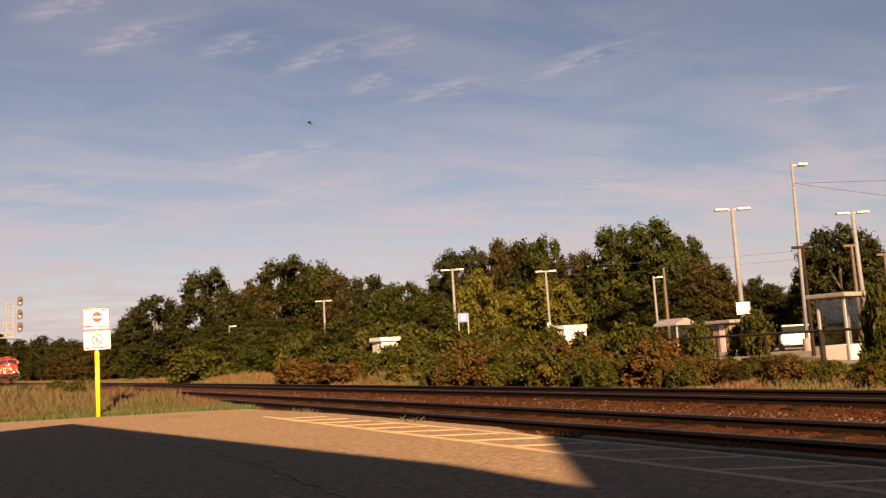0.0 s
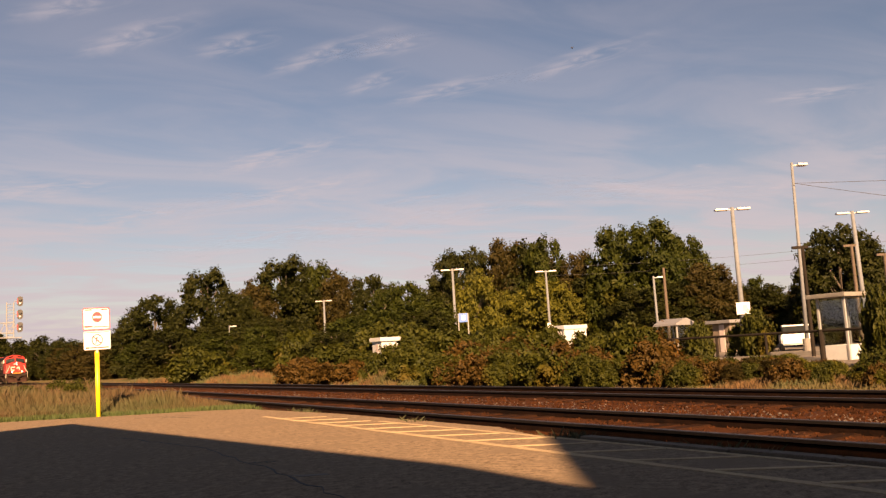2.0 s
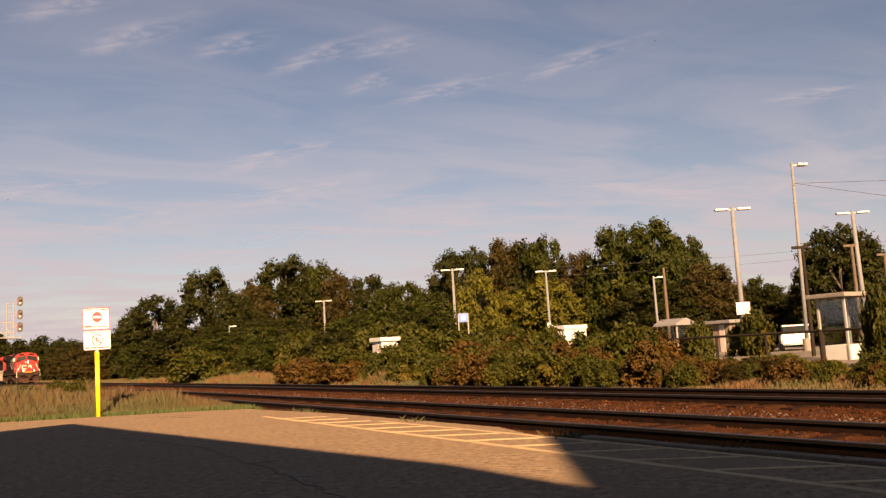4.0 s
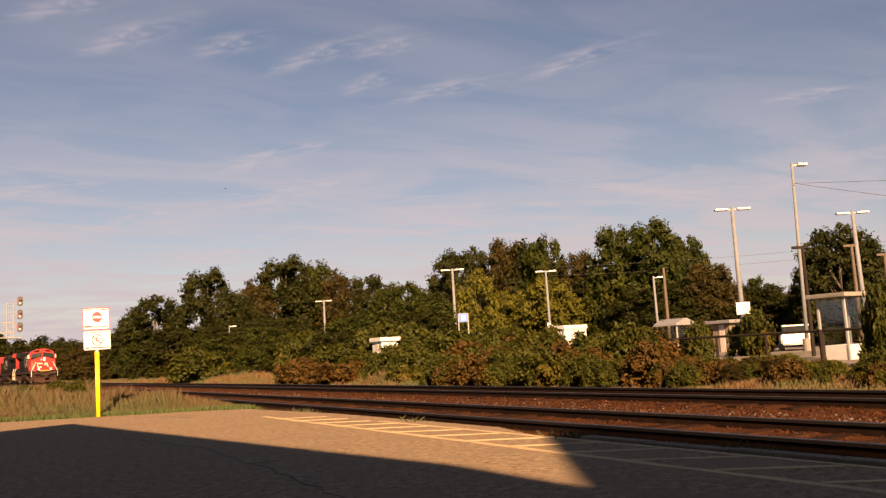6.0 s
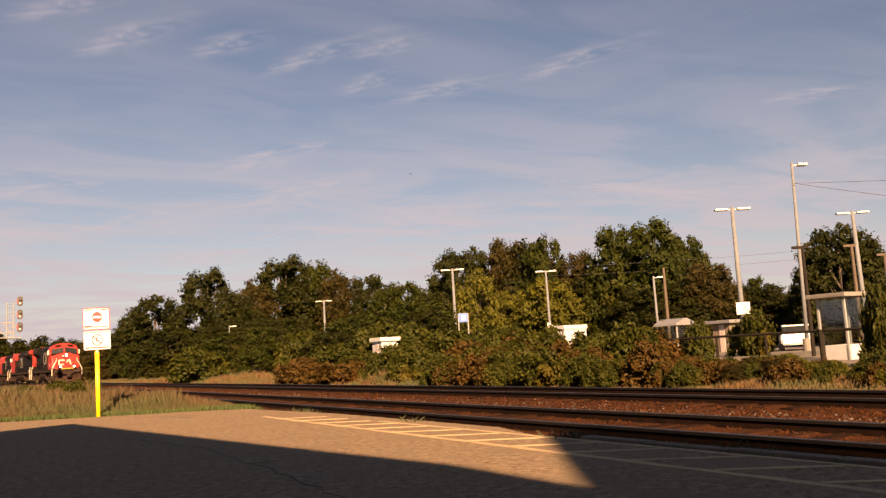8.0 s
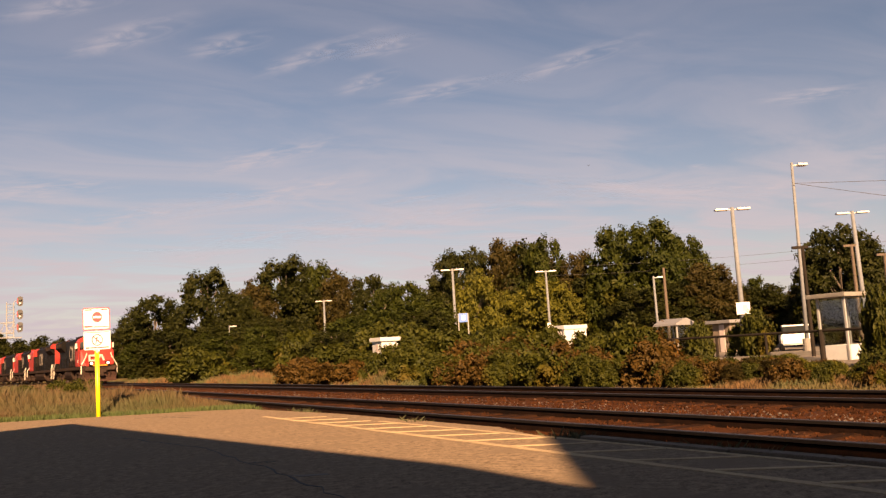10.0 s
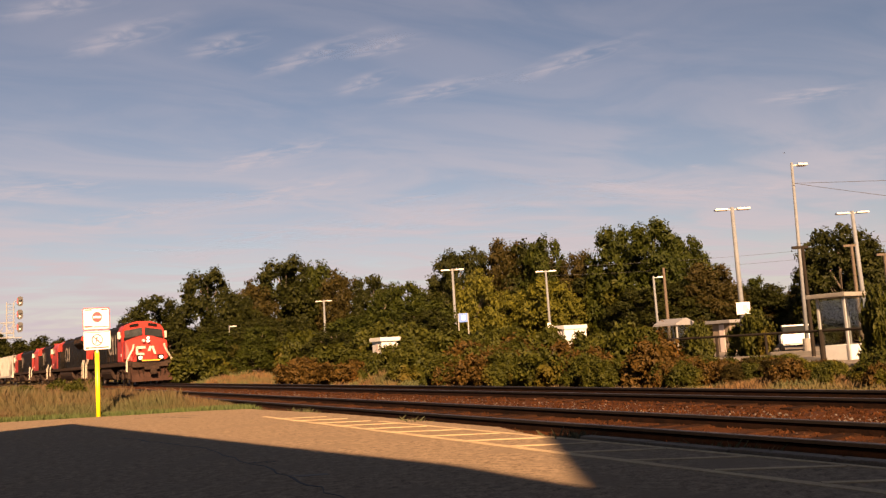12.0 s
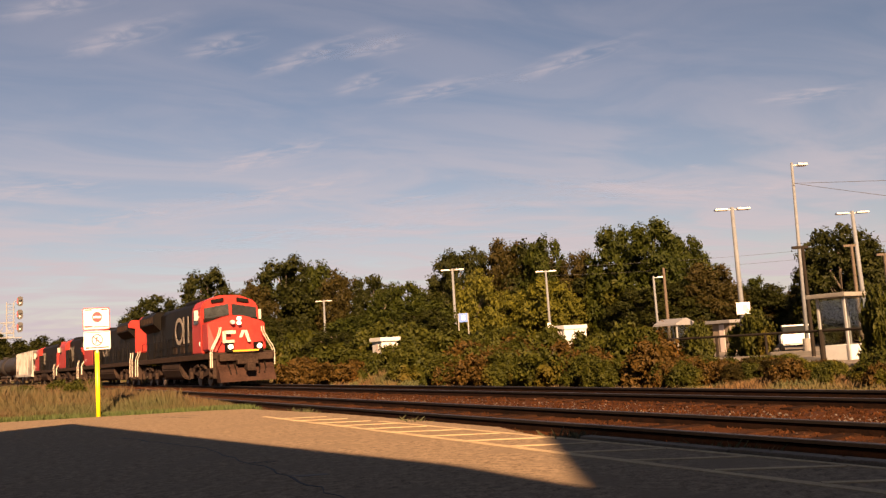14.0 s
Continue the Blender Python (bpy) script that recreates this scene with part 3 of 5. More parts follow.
TANK = surf("tank_car_black", (0.01494, 0.01411, 0.01411), (0.02905, 0.0249, 0.02324), 0.7, 0.5, spots=((0.0581, 0.0415, 0.0332), 0.6, 0.55, 0.8))
HOPPER = surf("dirty_white_hopper", (0.237, 0.226, 0.209), (0.293, 0.282, 0.26), 0.8, 0.6, spots=((0.113, 0.0931, 0.0762), 0.8, 0.5, 0.72))
for dull in (DARK_GLASS, GLASS_SKY_GREY, RED):
    dull.node_tree.nodes["Principled BSDF"].inputs["Specular IOR Level"].default_value = 0.1
for dull in (BLACK, GRIME, PILOT, TANK):
    dull.node_tree.nodes["Principled BSDF"].inputs["Specular IOR Level"].default_value = 0.06
TRAIN, WHEELS = [], []


def rail_pose(y, turned=False):
    slope = (bend(y + 6) - bend(y - 6)) / 12
    return pose(FAR_RAIL + GAUGE / 2 + (bend(y + 6) + bend(y - 6)) / 2, y, RAIL_Z, 0, 0, -math.degrees(math.atan(slope)) + (180 if turned else 0))


def nose_y(t):
    return 159.22 - 3.962 * t - 0.48556 * t * t + 0.0113 * t ** 3


def truck(t, yc, axles, pitch, spin):
    """A bogie: two side frames with boxes and springs, and its wheelsets."""
    bm = bmesh.new()
    half = pitch * (axles - 1) / 2
    for s in (-1, 1):
        prism(bm, [(yc - half - 0.75, 0.62), (yc - half - 0.75, 0.86), (yc - half - 0.3, 1.0), (yc - half + 0.35, 0.86), (yc + half - 0.35, 0.86), (yc + half + 0.3, 1.0),
                   (yc + half + 0.75, 0.86), (yc + half + 0.75, 0.62), (yc + half + 0.3, 0.5), (yc + half - 0.4, 0.62), (yc, 0.42), (yc - half + 0.4, 0.62), (yc - half - 0.3, 0.5)], "x",
              s * 1.06 if s > 0 else -1.22, s * 1.22 if s > 0 else -1.06)
        for i in range(axles):
            y = yc - half + i * pitch
            box(bm, min(s * 1.2, s * 1.36), max(s * 1.2, s * 1.36), y - 0.17, y + 0.17, 0.38, 0.74, 0.02)
            for d in (-0.32, 0.32):
                tube(bm, (s * 1.17, y + d, 0.72), (s * 1.17, y + d, 1.12), 0.09, 0.09, 8)
        for d in (-0.5, 0.5):
            tube(bm, (s * 1.28, yc + d * pitch, 0.95), (s * 1.28, yc + d * pitch * 0.3, 1.05), 0.1, 0.1, 8)
    box(bm, -1.05, 1.05, yc - 0.35, yc + 0.35, 0.55, 1.2, 0.03)
    tr = part("truck", bm, GRIME, t, "dusty brown bogie")
    for i in range(axles):
        y = yc - half + i * pitch
        bm = bmesh.new()
        tube(bm, (-1.0, 0, 0), (1.0, 0, 0), 0.09, 0.09, 8)
        for s in (-1, 1):
            tube(bm, (s * 0.68, 0, 0), (s * 0.82, 0, 0), 0.5, 0.5, 24)
            tube(bm, (s * 0.66, 0, 0), (s * 0.70, 0, 0), 0.53, 0.53, 24)
            for k in range(3):
                a = k * 2.094
                box(bm, min(s * 0.82, s * 0.85), max(s * 0.82, s * 0.85), -0.06, 0.06, 0.14, 0.36, 0.0, pose(0, 0, 0, math.degrees(a), 0, 0))
        wh = part("wheelset", bm, WHEEL, tr)
        wh.location = (0, y, 0.5)
        if spin:
            WHEELS.append((wh, y))
    return tr


def steps(t, y, s, towards, top=2.2, front=False):
    """Corner steps with their pair of white handrails."""
    bm = bmesh.new()
    x0, x1 = sorted((s * 1.1, s * 1.5))
    for z in (0.45, 0.8, 1.15):
        box(bm, x0, x1, y - 0.3, y + 0.3, z, z + 0.05)
    box(bm, x0, x1, y - 0.34, y - 0.3, 0.4, 1.45)
    box(bm, x0, x1, y + 0.3, y + 0.34, 0.4, 1.45)
    part("step", bm, GRIME, t)
    for d in (-0.36, -0.06) if front else ():
        bm = bmesh.new()
        bent(bm, [(s * 1.53, y + d, 0.9), (s * 1.53, y + d, 1.62), (s * 1.47, y + d + 0.02, 1.8), (s * 1.14, y + d + 0.1, 2.4), (s * 1.06, y + d + 0.12, 2.62), (s * 1.04, y + d + 0.12, 2.8)], 0.026, 6)
        part("handrail", bm, WHITE_RAIL, t, "white bent corner handrail")
    for d in () if front else (-0.36, 0.36):
        bm = bmesh.new()
        bent(bm, [(s * 1.53, y + d, 0.55), (s * 1.53, y + d, top - 0.5), (s * 1.42, y + d + towards * 0.25, top - 0.15), (s * 1.42, y + d + towards * 0.25, top)], 0.027, 6)
        part("handrail", bm, WHITE_RAIL, t, "white corner handrail")


def badge(t, pieces, m, label, paint):
    """Plain white shapes where the hood carries its mark."""
    for i, o in enumerate(pieces):
        bm = bmesh.new()
        prism(bm, o, "x", -0.006, 0.006)
        for v in bm.verts:
            v.co = m @ v.co
        part("badge", bm, paint, t, label)


def ring(cy, cz, ry, rz, w, a0, a1, n=14):
    out = [(cy + ry * math.cos(a0 + (a1 - a0) * i / n), cz + rz * math.sin(a0 + (a1 - a0) * i / n)) for i in range(n + 1)]
    inn = [(cy + (ry - w) * math.cos(a0 + (a1 - a0) * i / n), cz + (rz - w) * math.sin(a0 + (a1 - a0) * i / n)) for i in range(n + 1)]
    return out + inn[::-1]


def locomotive(L, axles, label, spin=False, lit=True, wide_rear=True, cab_end=4.2):
    """A wide-nosed diesel; its ditch lights stand at y = -L/2, its tail at +L/2."""
    t = thing("locomotive", pose(0, 0, 0), label, "locomotive", "locomotives of the train")
    h = L / 2
    bm = bmesh.new()
    box(bm, -1.5, 1.5, -h + 0.25, h, 1.32, 1.6, 0.03)
    part("underframe", bm, GRIME, t, "dusty brown walkway frame")
    bm = bmesh.new()
    prism(bm, [(-1.35, 1.3), (1.35, 1.3), (1.35, 0.5), (1.15, 0.22), (-1.15, 0.22), (-1.35, 0.5)], "y", -h + 0.15, -h + 0.3)
    for s in (-1, 1):
        prism(bm, [(-h - 0.4, 0.2), (-h + 0.2, 0.2), (-h + 0.2, 0.95), (-h - 0.1, 0.75)], "x", min(s * 0.0, s * 1.34), max(s * 0.0, s * 1.34))
    part("pilot", bm, PILOT, t, "dusty reddish snowplough pilot")
    bm = bmesh.new()
    box(bm, -1.3, 1.3, -h - 0.18, -h + 0.3, 1.18, 1.5, 0.05)
    box(bm, -0.5, 0.5, -h - 0.3, -h + 0.1, 1.0, 1.22, 0.04)
    part("anticlimber", bm, GRIME, t)
    bm = bmesh.new()
    box(bm, -0.62, 0.62, -h - 0.05, -h + 0.02, 1.6, 1.68, 0.01)
    part("edge_stripe", bm, ORANGE, t, "orange step edge")
    for e in (-1, 1):
        bm = bmesh.new()
        y = e * h
        box(bm, -0.11, 0.11, min(y, y + e * 0.65), max(y, y + e * 0.65), 0.74, 0.98, 0.03)
        box(bm, -0.2, 0.2, min(y + e * 0.5, y + e * 0.86), max(y + e * 0.5, y + e * 0.86), 0.68, 1.04, 0.06)
        part("coupler", bm, GRIME, t)
        for x in (-0.9, -0.6, 0.6, 0.9):
            bm = bmesh.new()
            bent(bm, [(x, y - e * 0.05, 1.15), (x * 0.98, y + e * 0.22, 0.85), (x * 0.9, y + e * 0.26, 0.55)], 0.03, 6)
            part("air_hose", bm, BLACK, t)
    # nose, cab
    bm = bmesh.new()
    lo, hi = -h + 1.05, -h + 3.0
    prism(bm, [(-1.0, 1.6), (1.0, 1.6), (1.44, 1.75), (1.44, 3.12), (0.3, 3.48), (-0.3, 3.48), (-1.44, 3.12), (-1.44, 1.75)], "y", lo, hi)
    for v in bm.verts:
        if v.co.y < lo + 0.1:
            v.co.y += max(0.0, v.co.z - 2.6) * 0.45 + (0.16 if abs(v.co.x) > 1.3 else 0.0)
            v.co.z += 0.0 if v.co.z < 2.9 else -0.06
    bmesh.ops.bevel(bm, geom=list(bm.edges), offset=0.05, segments=2, affect="EDGES")
    nose = part("nose", bm, RED, t, "bright red wide nose")
    bm = bmesh.new()
    box(bm, -0.38, 0.34, lo - 0.015, lo + 0.02, 1.62, 2.75, 0.01)
    part("nose_door", bm, RED, nose)
    for x, z in ((-0.32, 3.06), (0.0, 3.24), (0.0, 3.02)):
        bm = bmesh.new()
        r = 0.1 if x == 0 else 0.12
        tube(bm, (x + 0.06, lo + 0.02, z), (x + 0.06, lo + 0.2, z), r * 0.85, r, 16)
        part("headlight", bm, LIT if x == 0 and lit else SIGN_GREY, t, "lit headlight" if x == 0 and lit else "")
    for x in (-0.705, 0.705):
        bm = bmesh.new()
        tube(bm, (x, -h + 0.02, 1.84), (x, -h + 0.14, 1.84), 0.11, 0.125, 16)
        dl = part("ditch_light", bm, LIT if lit else LENS, t, "lit ditch light" if lit else "")
        bm = bmesh.new()
        box(bm, x - 0.19, x + 0.19, -h + 0.1, -h + 0.45, 1.6, 2.04, 0.03)
        part("lamp_housing", bm, BLACK, dl)
    bm = bmesh.new()
    c0, c1 = -h + 2.35, -h + cab_end
    prism(bm, [(-1.48, 1.6), (1.48, 1.6), (1.48, 3.85), (1.28, 4.22), (0.5, 4.52), (-0.5, 4.52), (-1.28, 4.22), (-1.48, 3.85)], "y", c0, c1)
    for v in bm.verts:
        if v.co.y < c0 + 0.1 and v.co.z > 3.5:
            v.co.y += (v.co.z - 3.0) * 0.12
    bmesh.ops.bevel(bm, geom=list(bm.edges), offset=0.06, segments=2, affect="EDGES")
    cab = part("cab", bm, RED, t, "red cab")
    for s in (-1, 1):
        bm = bmesh.new()
        prism(bm, [(s * 0.09, 3.5), (s * 1.32, 3.3), (s * 1.32, 3.86), (s * 0.09, 4.06)], "y", c0 + 0.0, c0 + 0.2)
        for v in bm.verts:
            v.co.y += (v.co.z - 3.0) * 0.12 - (0.07 if v.co.y < c0 + 0.05 else 0.0)
        part("windscreen", bm, GLASS_SKY_GREY if s < 0 else DARK_GLASS, cab, "reflecting windscreen")
        bm = bmesh.new()
        prism(bm, [(s * 0.35, 4.2), (s * 0.95, 4.12), (s * 0.95, 4.28), (s * 0.35, 4.38)], "y", c0 + 0.02, c0 + 0.25)
        part("number_board", bm, BLACK, cab, "dark number board")
        for y in (c0 + 0.55,):
            bm = bmesh.new()
            box(bm, min(s * 1.46, s * 1.5), max(s * 1.46, s * 1.5), y, y + 0.95, 3.1, 3.8, 0.02)
            part("side_window", bm, DARK_GLASS, cab)
        bm = bmesh.new()
        box(bm, min(s * 1.52, s * 1.72), max(s * 1.52, s * 1.72), c0 + 0.42, c0 + 0.48, 3.28, 3.78, 0.02)
        box(bm, min(s * 1.45, s * 1.54), max(s * 1.45, s * 1.54), c0 + 0.43, c0 + 0.47, 3.4, 3.5)
        part("wind_deflector", bm, WHITE_RAIL, cab, "pale wind deflector")
        bm = bmesh.new()
        box(bm, min(s * 1.47, s * 1.51), max(s * 1.47, s * 1.51), c0 + 0.3, c0 + 0.42, 2.0, 2.2, 0.02)
        part("cab_light", bm, LENS, cab)
    # Plain dark strip between the nose top and the windscreens.
    bm = bmesh.new()
    box(bm, -1.36, 1.36, c0 - 0.06, c0 + 0.1, 3.16, 3.36, 0.02)
    part("cowl", bm, BLACK, cab, "dark strip below the windscreens")
    # hood
    q0, q1 = c1 - 0.02, h - 1.35
    bm = bmesh.new()
    prism(bm, [(-1.05, 1.6), (1.05, 1.6), (1.05, 4.15), (0.8, 4.4), (-0.8, 4.4), (-1.05, 4.15)], "y", q0, q1)
    box(bm, -1.4, -0.9, q0, min(q0 + 6.4, q1 - 4.6), 1.6, 4.1, 0.04)
    box(bm, 0.9, 1.46, q0, q0 + 1.6, 1.6, 3.4, 0.04)
    box(bm, -0.85, 0.85, q0 + 1.0, q0 + 4.0, 4.38, 4.56, 0.05)
    tube(bm, (0, q0 + 5.0, 4.35), (0, q0 + 5.0, 4.62), 0.35, 0.3, 12)
    hood = part("hood", bm, BLACK, t, "dusty black engine hood")
    bm = bmesh.new()
    if wide_rear:
        prism(bm, [(-1.06, 2.2), (1.06, 2.2), (1.06, 3.85), (1.52, 3.95), (1.52, 4.22), (1.3, 4.44), (-1.3, 4.44), (-1.52, 4.22), (-1.52, 3.95), (-1.06, 3.85)], "y", q1 - 0.08, q1 + 0.06)
    else:
        box(bm, -1.07, 1.07, q1 - 0.55, q1 + 0.02, 1.9, 3.4, 0.03)
    part("end_panel", bm, RED, t, "red hood end")
    bm = bmesh.new()
    box(bm, -0.62, 0.62, q1 - 0.4, q1 + 0.12, 4.1, 4.58, 0.05)
    part("end_light_box", bm, RED, t)
    n = max(2, int((q1 - 1.3 - (q0 + 6.6)) / 0.78))
    for s in (-1, 1):
        for i in range(n):
            y = q0 + 6.6 + i * 0.78
            bm = bmesh.new()
            box(bm, min(s * 1.04, s * 1.09), max(s * 1.04, s * 1.09), y + 0.04, y + 0.72, 1.75, 2.95 if i % 3 else 3.3, 0.015)
            if i % 2:
                for k in range(4):
                    box(bm, min(s * 1.08, s * 1.11), max(s * 1.08, s * 1.11), y + 0.14, y + 0.62, 1.95 + 0.22 * k, 2.05 + 0.22 * k)
            part("hood_door", bm, BLACK, hood)
    for i in range(int((min(q0 + 6.4, q1 - 4.6) - q0 - 0.4) / 0.86)):
        y = q0 + 0.25 + i * 0.86
        bm = bmesh.new()
        box(bm, -1.435, -1.39, y, y + 0.72, 1.75, 2.15 if i % 3 == 1 else 2.85, 0.012)
        for k in range(3):
            box(bm, -1.45, -1.43, y + 0.12, y + 0.6, 1.83 + 0.1 * k, 1.87 + 0.1 * k)
        part("hood_door", bm, BLACK if i % 2 else GRIME, hood)
    if wide_rear:
        bm = bmesh.new()
        r0, r1 = q1 - 4.4, q1 - 0.1
        prism(bm, [(-1.05, 3.25), (1.05, 3.25), (1.5, 3.72), (1.5, 4.22), (1.3, 4.42), (-1.3, 4.42), (-1.5, 4.22), (-1.5, 3.72)], "y", r0, r1)
        rad = part("radiator", bm, BLACK, t, "overhanging radiator wings")
        for s in (-1, 1):
            for k in range(8):
                y = r0 + 0.25 + k * 0.47
                bm = bmesh.new()
                box(bm, min(s * 1.49, s * 1.53), max(s * 1.49, s * 1.53), y, y + 0.36, 3.8, 4.16, 0.01)
                part("grille", bm, GRIME, rad)
    # marks, rails, steps
    for s in (-1, 1):
        m = pose(s * (1.445 if s < 0 else 1.12), q0 + (4.6 if L > 20 else 2.0), 2.95)
        shapes = [ring(1.0, 0, 0.95, 0.74, 0.22, 0.0, 6.28, 24), [(0.1, -0.7), (-0.16, -0.7), (-0.16, 0.7), (0.1, 0.7)], [(-0.9, -0.7), (-1.14, -0.7), (-1.14, 0.7), (-0.9, 0.7)]]
        if s > 0:
            shapes = [[(-a, b) for a, b in o] for o in shapes]
        badge(t, shapes, m, "plain white shapes on the hood side, darkened as in grazing light", DIMMED_WHITE)
        y = -h + 0.7
        steps(t, y, s, 1, 1.95, True)
        steps(t, h - 0.45, s, -1)
        bm = bmesh.new()
        pts = [(s * 1.44, q0 + 0.4 + i * 1.8, 1.6) for i in range(int((q1 - q0) / 1.8) + 1)]
        for p in pts:
            tube(bm, p, (p[0], p[1], 2.6), 0.022, 0.022, 5)
        for z in (2.15, 2.6):
            tube(bm, (s * 1.44, pts[0][1], z), (s * 1.44, pts[-1][1], z), 0.02, 0.02, 5)
        part("walkway_handrail", bm, BLACK, t)
    front = pose(0, lo - 0.02, 2.35, 0, 0, -90)
    for k, o in enumerate(([(-0.95, 0.16), (-0.2, 0.16), (-0.2, 0.34), (-0.95, 0.34)], [(-0.98, -0.34), (-0.3, -0.34), (-0.3, -0.17), (-0.98, -0.17)], [(-1.02, -0.3), (-0.82, -0.3), (-0.82, 0.3), (-1.02, 0.3)],
                           [(0.0, -0.05), (0.2, -0.05), (0.38, 0.34), (0.16, 0.34)], [(0.3, 0.34), (0.5, 0.34), (0.74, -0.3), (0.54, -0.3)])):
        badge(t, [[(-a * 0.8, b * 0.9) for a, b in o]], front @ pose(0, 0, 0, 0, 0, 180), "plain white shapes on the nose", WHITE_RAIL)
    # underneath
    bm = bmesh.new()
    pitch = 1.95 if axles == 3 else 2.7
    inner = h - 3.4 - pitch * (axles - 1) / 2 - 1.3
    prism(bm, [(-1.38, 1.3), (1.38, 1.3), (1.42, 0.9), (1.2, 0.42), (0.9, 0.32), (-0.9, 0.32), (-1.2, 0.42), (-1.42, 0.9)], "y", -inner + 0.7, inner - 0.7)
    bmesh.ops.bevel(bm, geom=list(bm.edges), offset=0.06, segments=2, affect="EDGES")
    part("fuel_tank", bm, GRIME, t, "dusty brown fuel tank")
    for y in (-h + 3.4, h - 3.4):
        truck(t, y, axles, pitch, spin)
    return t


def hopper_car(L):
    t = thing("hopper_car", pose(0, 0, 0), "dirty white covered hopper freight wagon", "freight wagon")
    h = L / 2
    bm = bmesh.new()
    prism(bm, [(-h + 0.3, 4.3), (h - 0.3, 4.3), (h - 0.3, 3.4), (h - 2.6, 1.2), (-h + 2.6, 1.2), (-h + 0.3, 3.4)], "x", -1.5, 1.5)
    bmesh.ops.bevel(bm, geom=list(bm.edges), offset=0.12, segments=2, affect="EDGES")
    body = part("body", bm, HOPPER, t)
    for s in (-1, 1):
        for i in range(11):
            y = -h + 1.2 + i * (L - 2.4) / 10
            z = 3.0 if i in (0, 10) else 2.2 if i in (1, 9) else 1.25
            bm = bmesh.new()
            box(bm, min(s * 1.49, s * 1.58), max(s * 1.49, s * 1.58), y - 0.05, y + 0.05, z, 4.2)
            part("rib", bm, HOPPER, body)
        bm = bmesh.new()
        box(bm, min(s * 1.35, s * 1.55), max(s * 1.35, s * 1.55), -h, h, 0.95, 1.25, 0.02)
        part("sill", bm, HOPPER, t)
    for e in (-1, 1):
        bm = bmesh.new()
        y = e * (h - 0.1)
        for x in (-1.4, -0.5, 0.5, 1.4):
            box(bm, x - 0.06, x + 0.06, y - 0.06, y + 0.06, 1.0, 4.25)
        for z in (1.0, 2.2, 3.2, 4.15):
            box(bm, -1.45, 1.45, y - 0.05, y + 0.05, z, z + 0.1)
        part("end_ladder", bm, HOPPER, t)
        bm = bmesh.new()
        box(bm, -0.15, 0.15, min(y, y + e * 0.7), max(y, y + e * 0.7), 0.74, 1.0, 0.03)
        part("coupler", bm, GRIME, t)
    for i in range(3):
        y = -h + 4.6 + i * (L - 9.2) / 2
        bm = bmesh.new()
        prism(bm, [(y - 1.6, 1.22), (y + 1.6, 1.22), (y + 0.4, 0.45), (y - 0.4, 0.45)], "x", -1.1, 1.1)
        part("chute", bm, HOPPER, t)
    bm = bmesh.new()
    box(bm, -0.5, 0.5, -h + 0.5, h - 0.5, 4.3, 4.45, 0.03)
    part("roof_walk", bm, GRIME, t)
    for y in (-h + 1.9, h - 1.9):
        truck(t, y, 2, 1.75, False)
    return t


def tank_car(L):
    t = thing("tank_car", pose(0, 0, 0), "black cylindrical tank wagon with stub sills", "freight wagon", "tank wagons")
    h = L / 2 - 0.6
    bm = bmesh.new()
    prof = [(-h, 0.5), (-h + 0.12, 0.95), (-h + 0.4, 1.32), (-h + 0.8, 1.5), (h - 0.8, 1.5), (h - 0.4, 1.32), (h - 0.12, 0.95), (h, 0.5)]
    for (a, r), (b, q) in zip(prof, prof[1:]):
        tube(bm, (0, a, 2.65), (0, b, 2.65), r, q, 28, False)
    tube(bm, (0, -h - 0.02, 2.65), (0, -h, 2.65), 0.02, 0.5, 28, False)
    tube(bm, (0, h, 2.65), (0, h + 0.02, 2.65), 0.5, 0.02, 28, False)
    part("tank", bm, TANK, t, smooth=True)
    bm = bmesh.new()
    tube(bm, (0, 0, 4.1), (0, 0, 4.45), 0.5, 0.48, 16)
    part("dome", bm, TANK, t)
    bm = bmesh.new()
    box(bm, -1.3, 1.3, -h - 0.5, -h + 3, 0.95, 1.25, 0.03)
    box(bm, -1.3, 1.3, h - 3, h + 0.5, 0.95, 1.25, 0.03)
    part("sill", bm, TANK, t)
    bm = bmesh.new()
    for s in (-1, 1):
        for y in (-1.2, 1.2):
            tube(bm, (s * 1.5, y, 1.8), (s * 1.0, y, 4.2), 0.04, 0.04, 6)
        tube(bm, (s * 1.2, -1.4, 4.3), (s * 1.2, 1.4, 4.3), 0.04, 0.04, 6)
    part("ladder", bm, TANK, t)
    for e in (-1, 1):
        bm = bmesh.new()
        y = e * (h + 0.4)
        box(bm, -0.15, 0.15, min(y, y + e * 0.6), max(y, y + e * 0.6), 0.74, 1.0, 0.03)
        part("coupler", bm, GRIME, t)
    for y in (-h + 1.4, h - 1.4):
        truck(t, y, 2, 1.75, False)
    return t


def train():
    lead = locomotive(19.2, 3, "red-nosed black diesel freight locomotive with lit headlights", True)
    TRAIN.append((lead, 9.6, False))
    second = locomotive(23.2, 3, "black diesel locomotive coupled backwards with its red cab trailing", False, False, True, 6.4)
    TRAIN.append((second, 20.3 + 11.6, True))
    third = locomotive(15.2, 2, "shorter red and black diesel locomotive behind two others", False, False, False, 6.6)
    TRAIN.append((third, 44.8 + 7.6, True))
    fourth = locomotive(18.6, 2, "last red and black diesel locomotive ahead of the wagons", False, False, False, 5.4)
    TRAIN.append((fourth, 61.3 + 9.3, True))
    TRAIN.append((hopper_car(16.8), 81.4 + 8.4, False))
    for i in range(4):
        TRAIN.append((tank_car(15.5), 99.2 + 7.75 + 16.3 * i, False))


train()

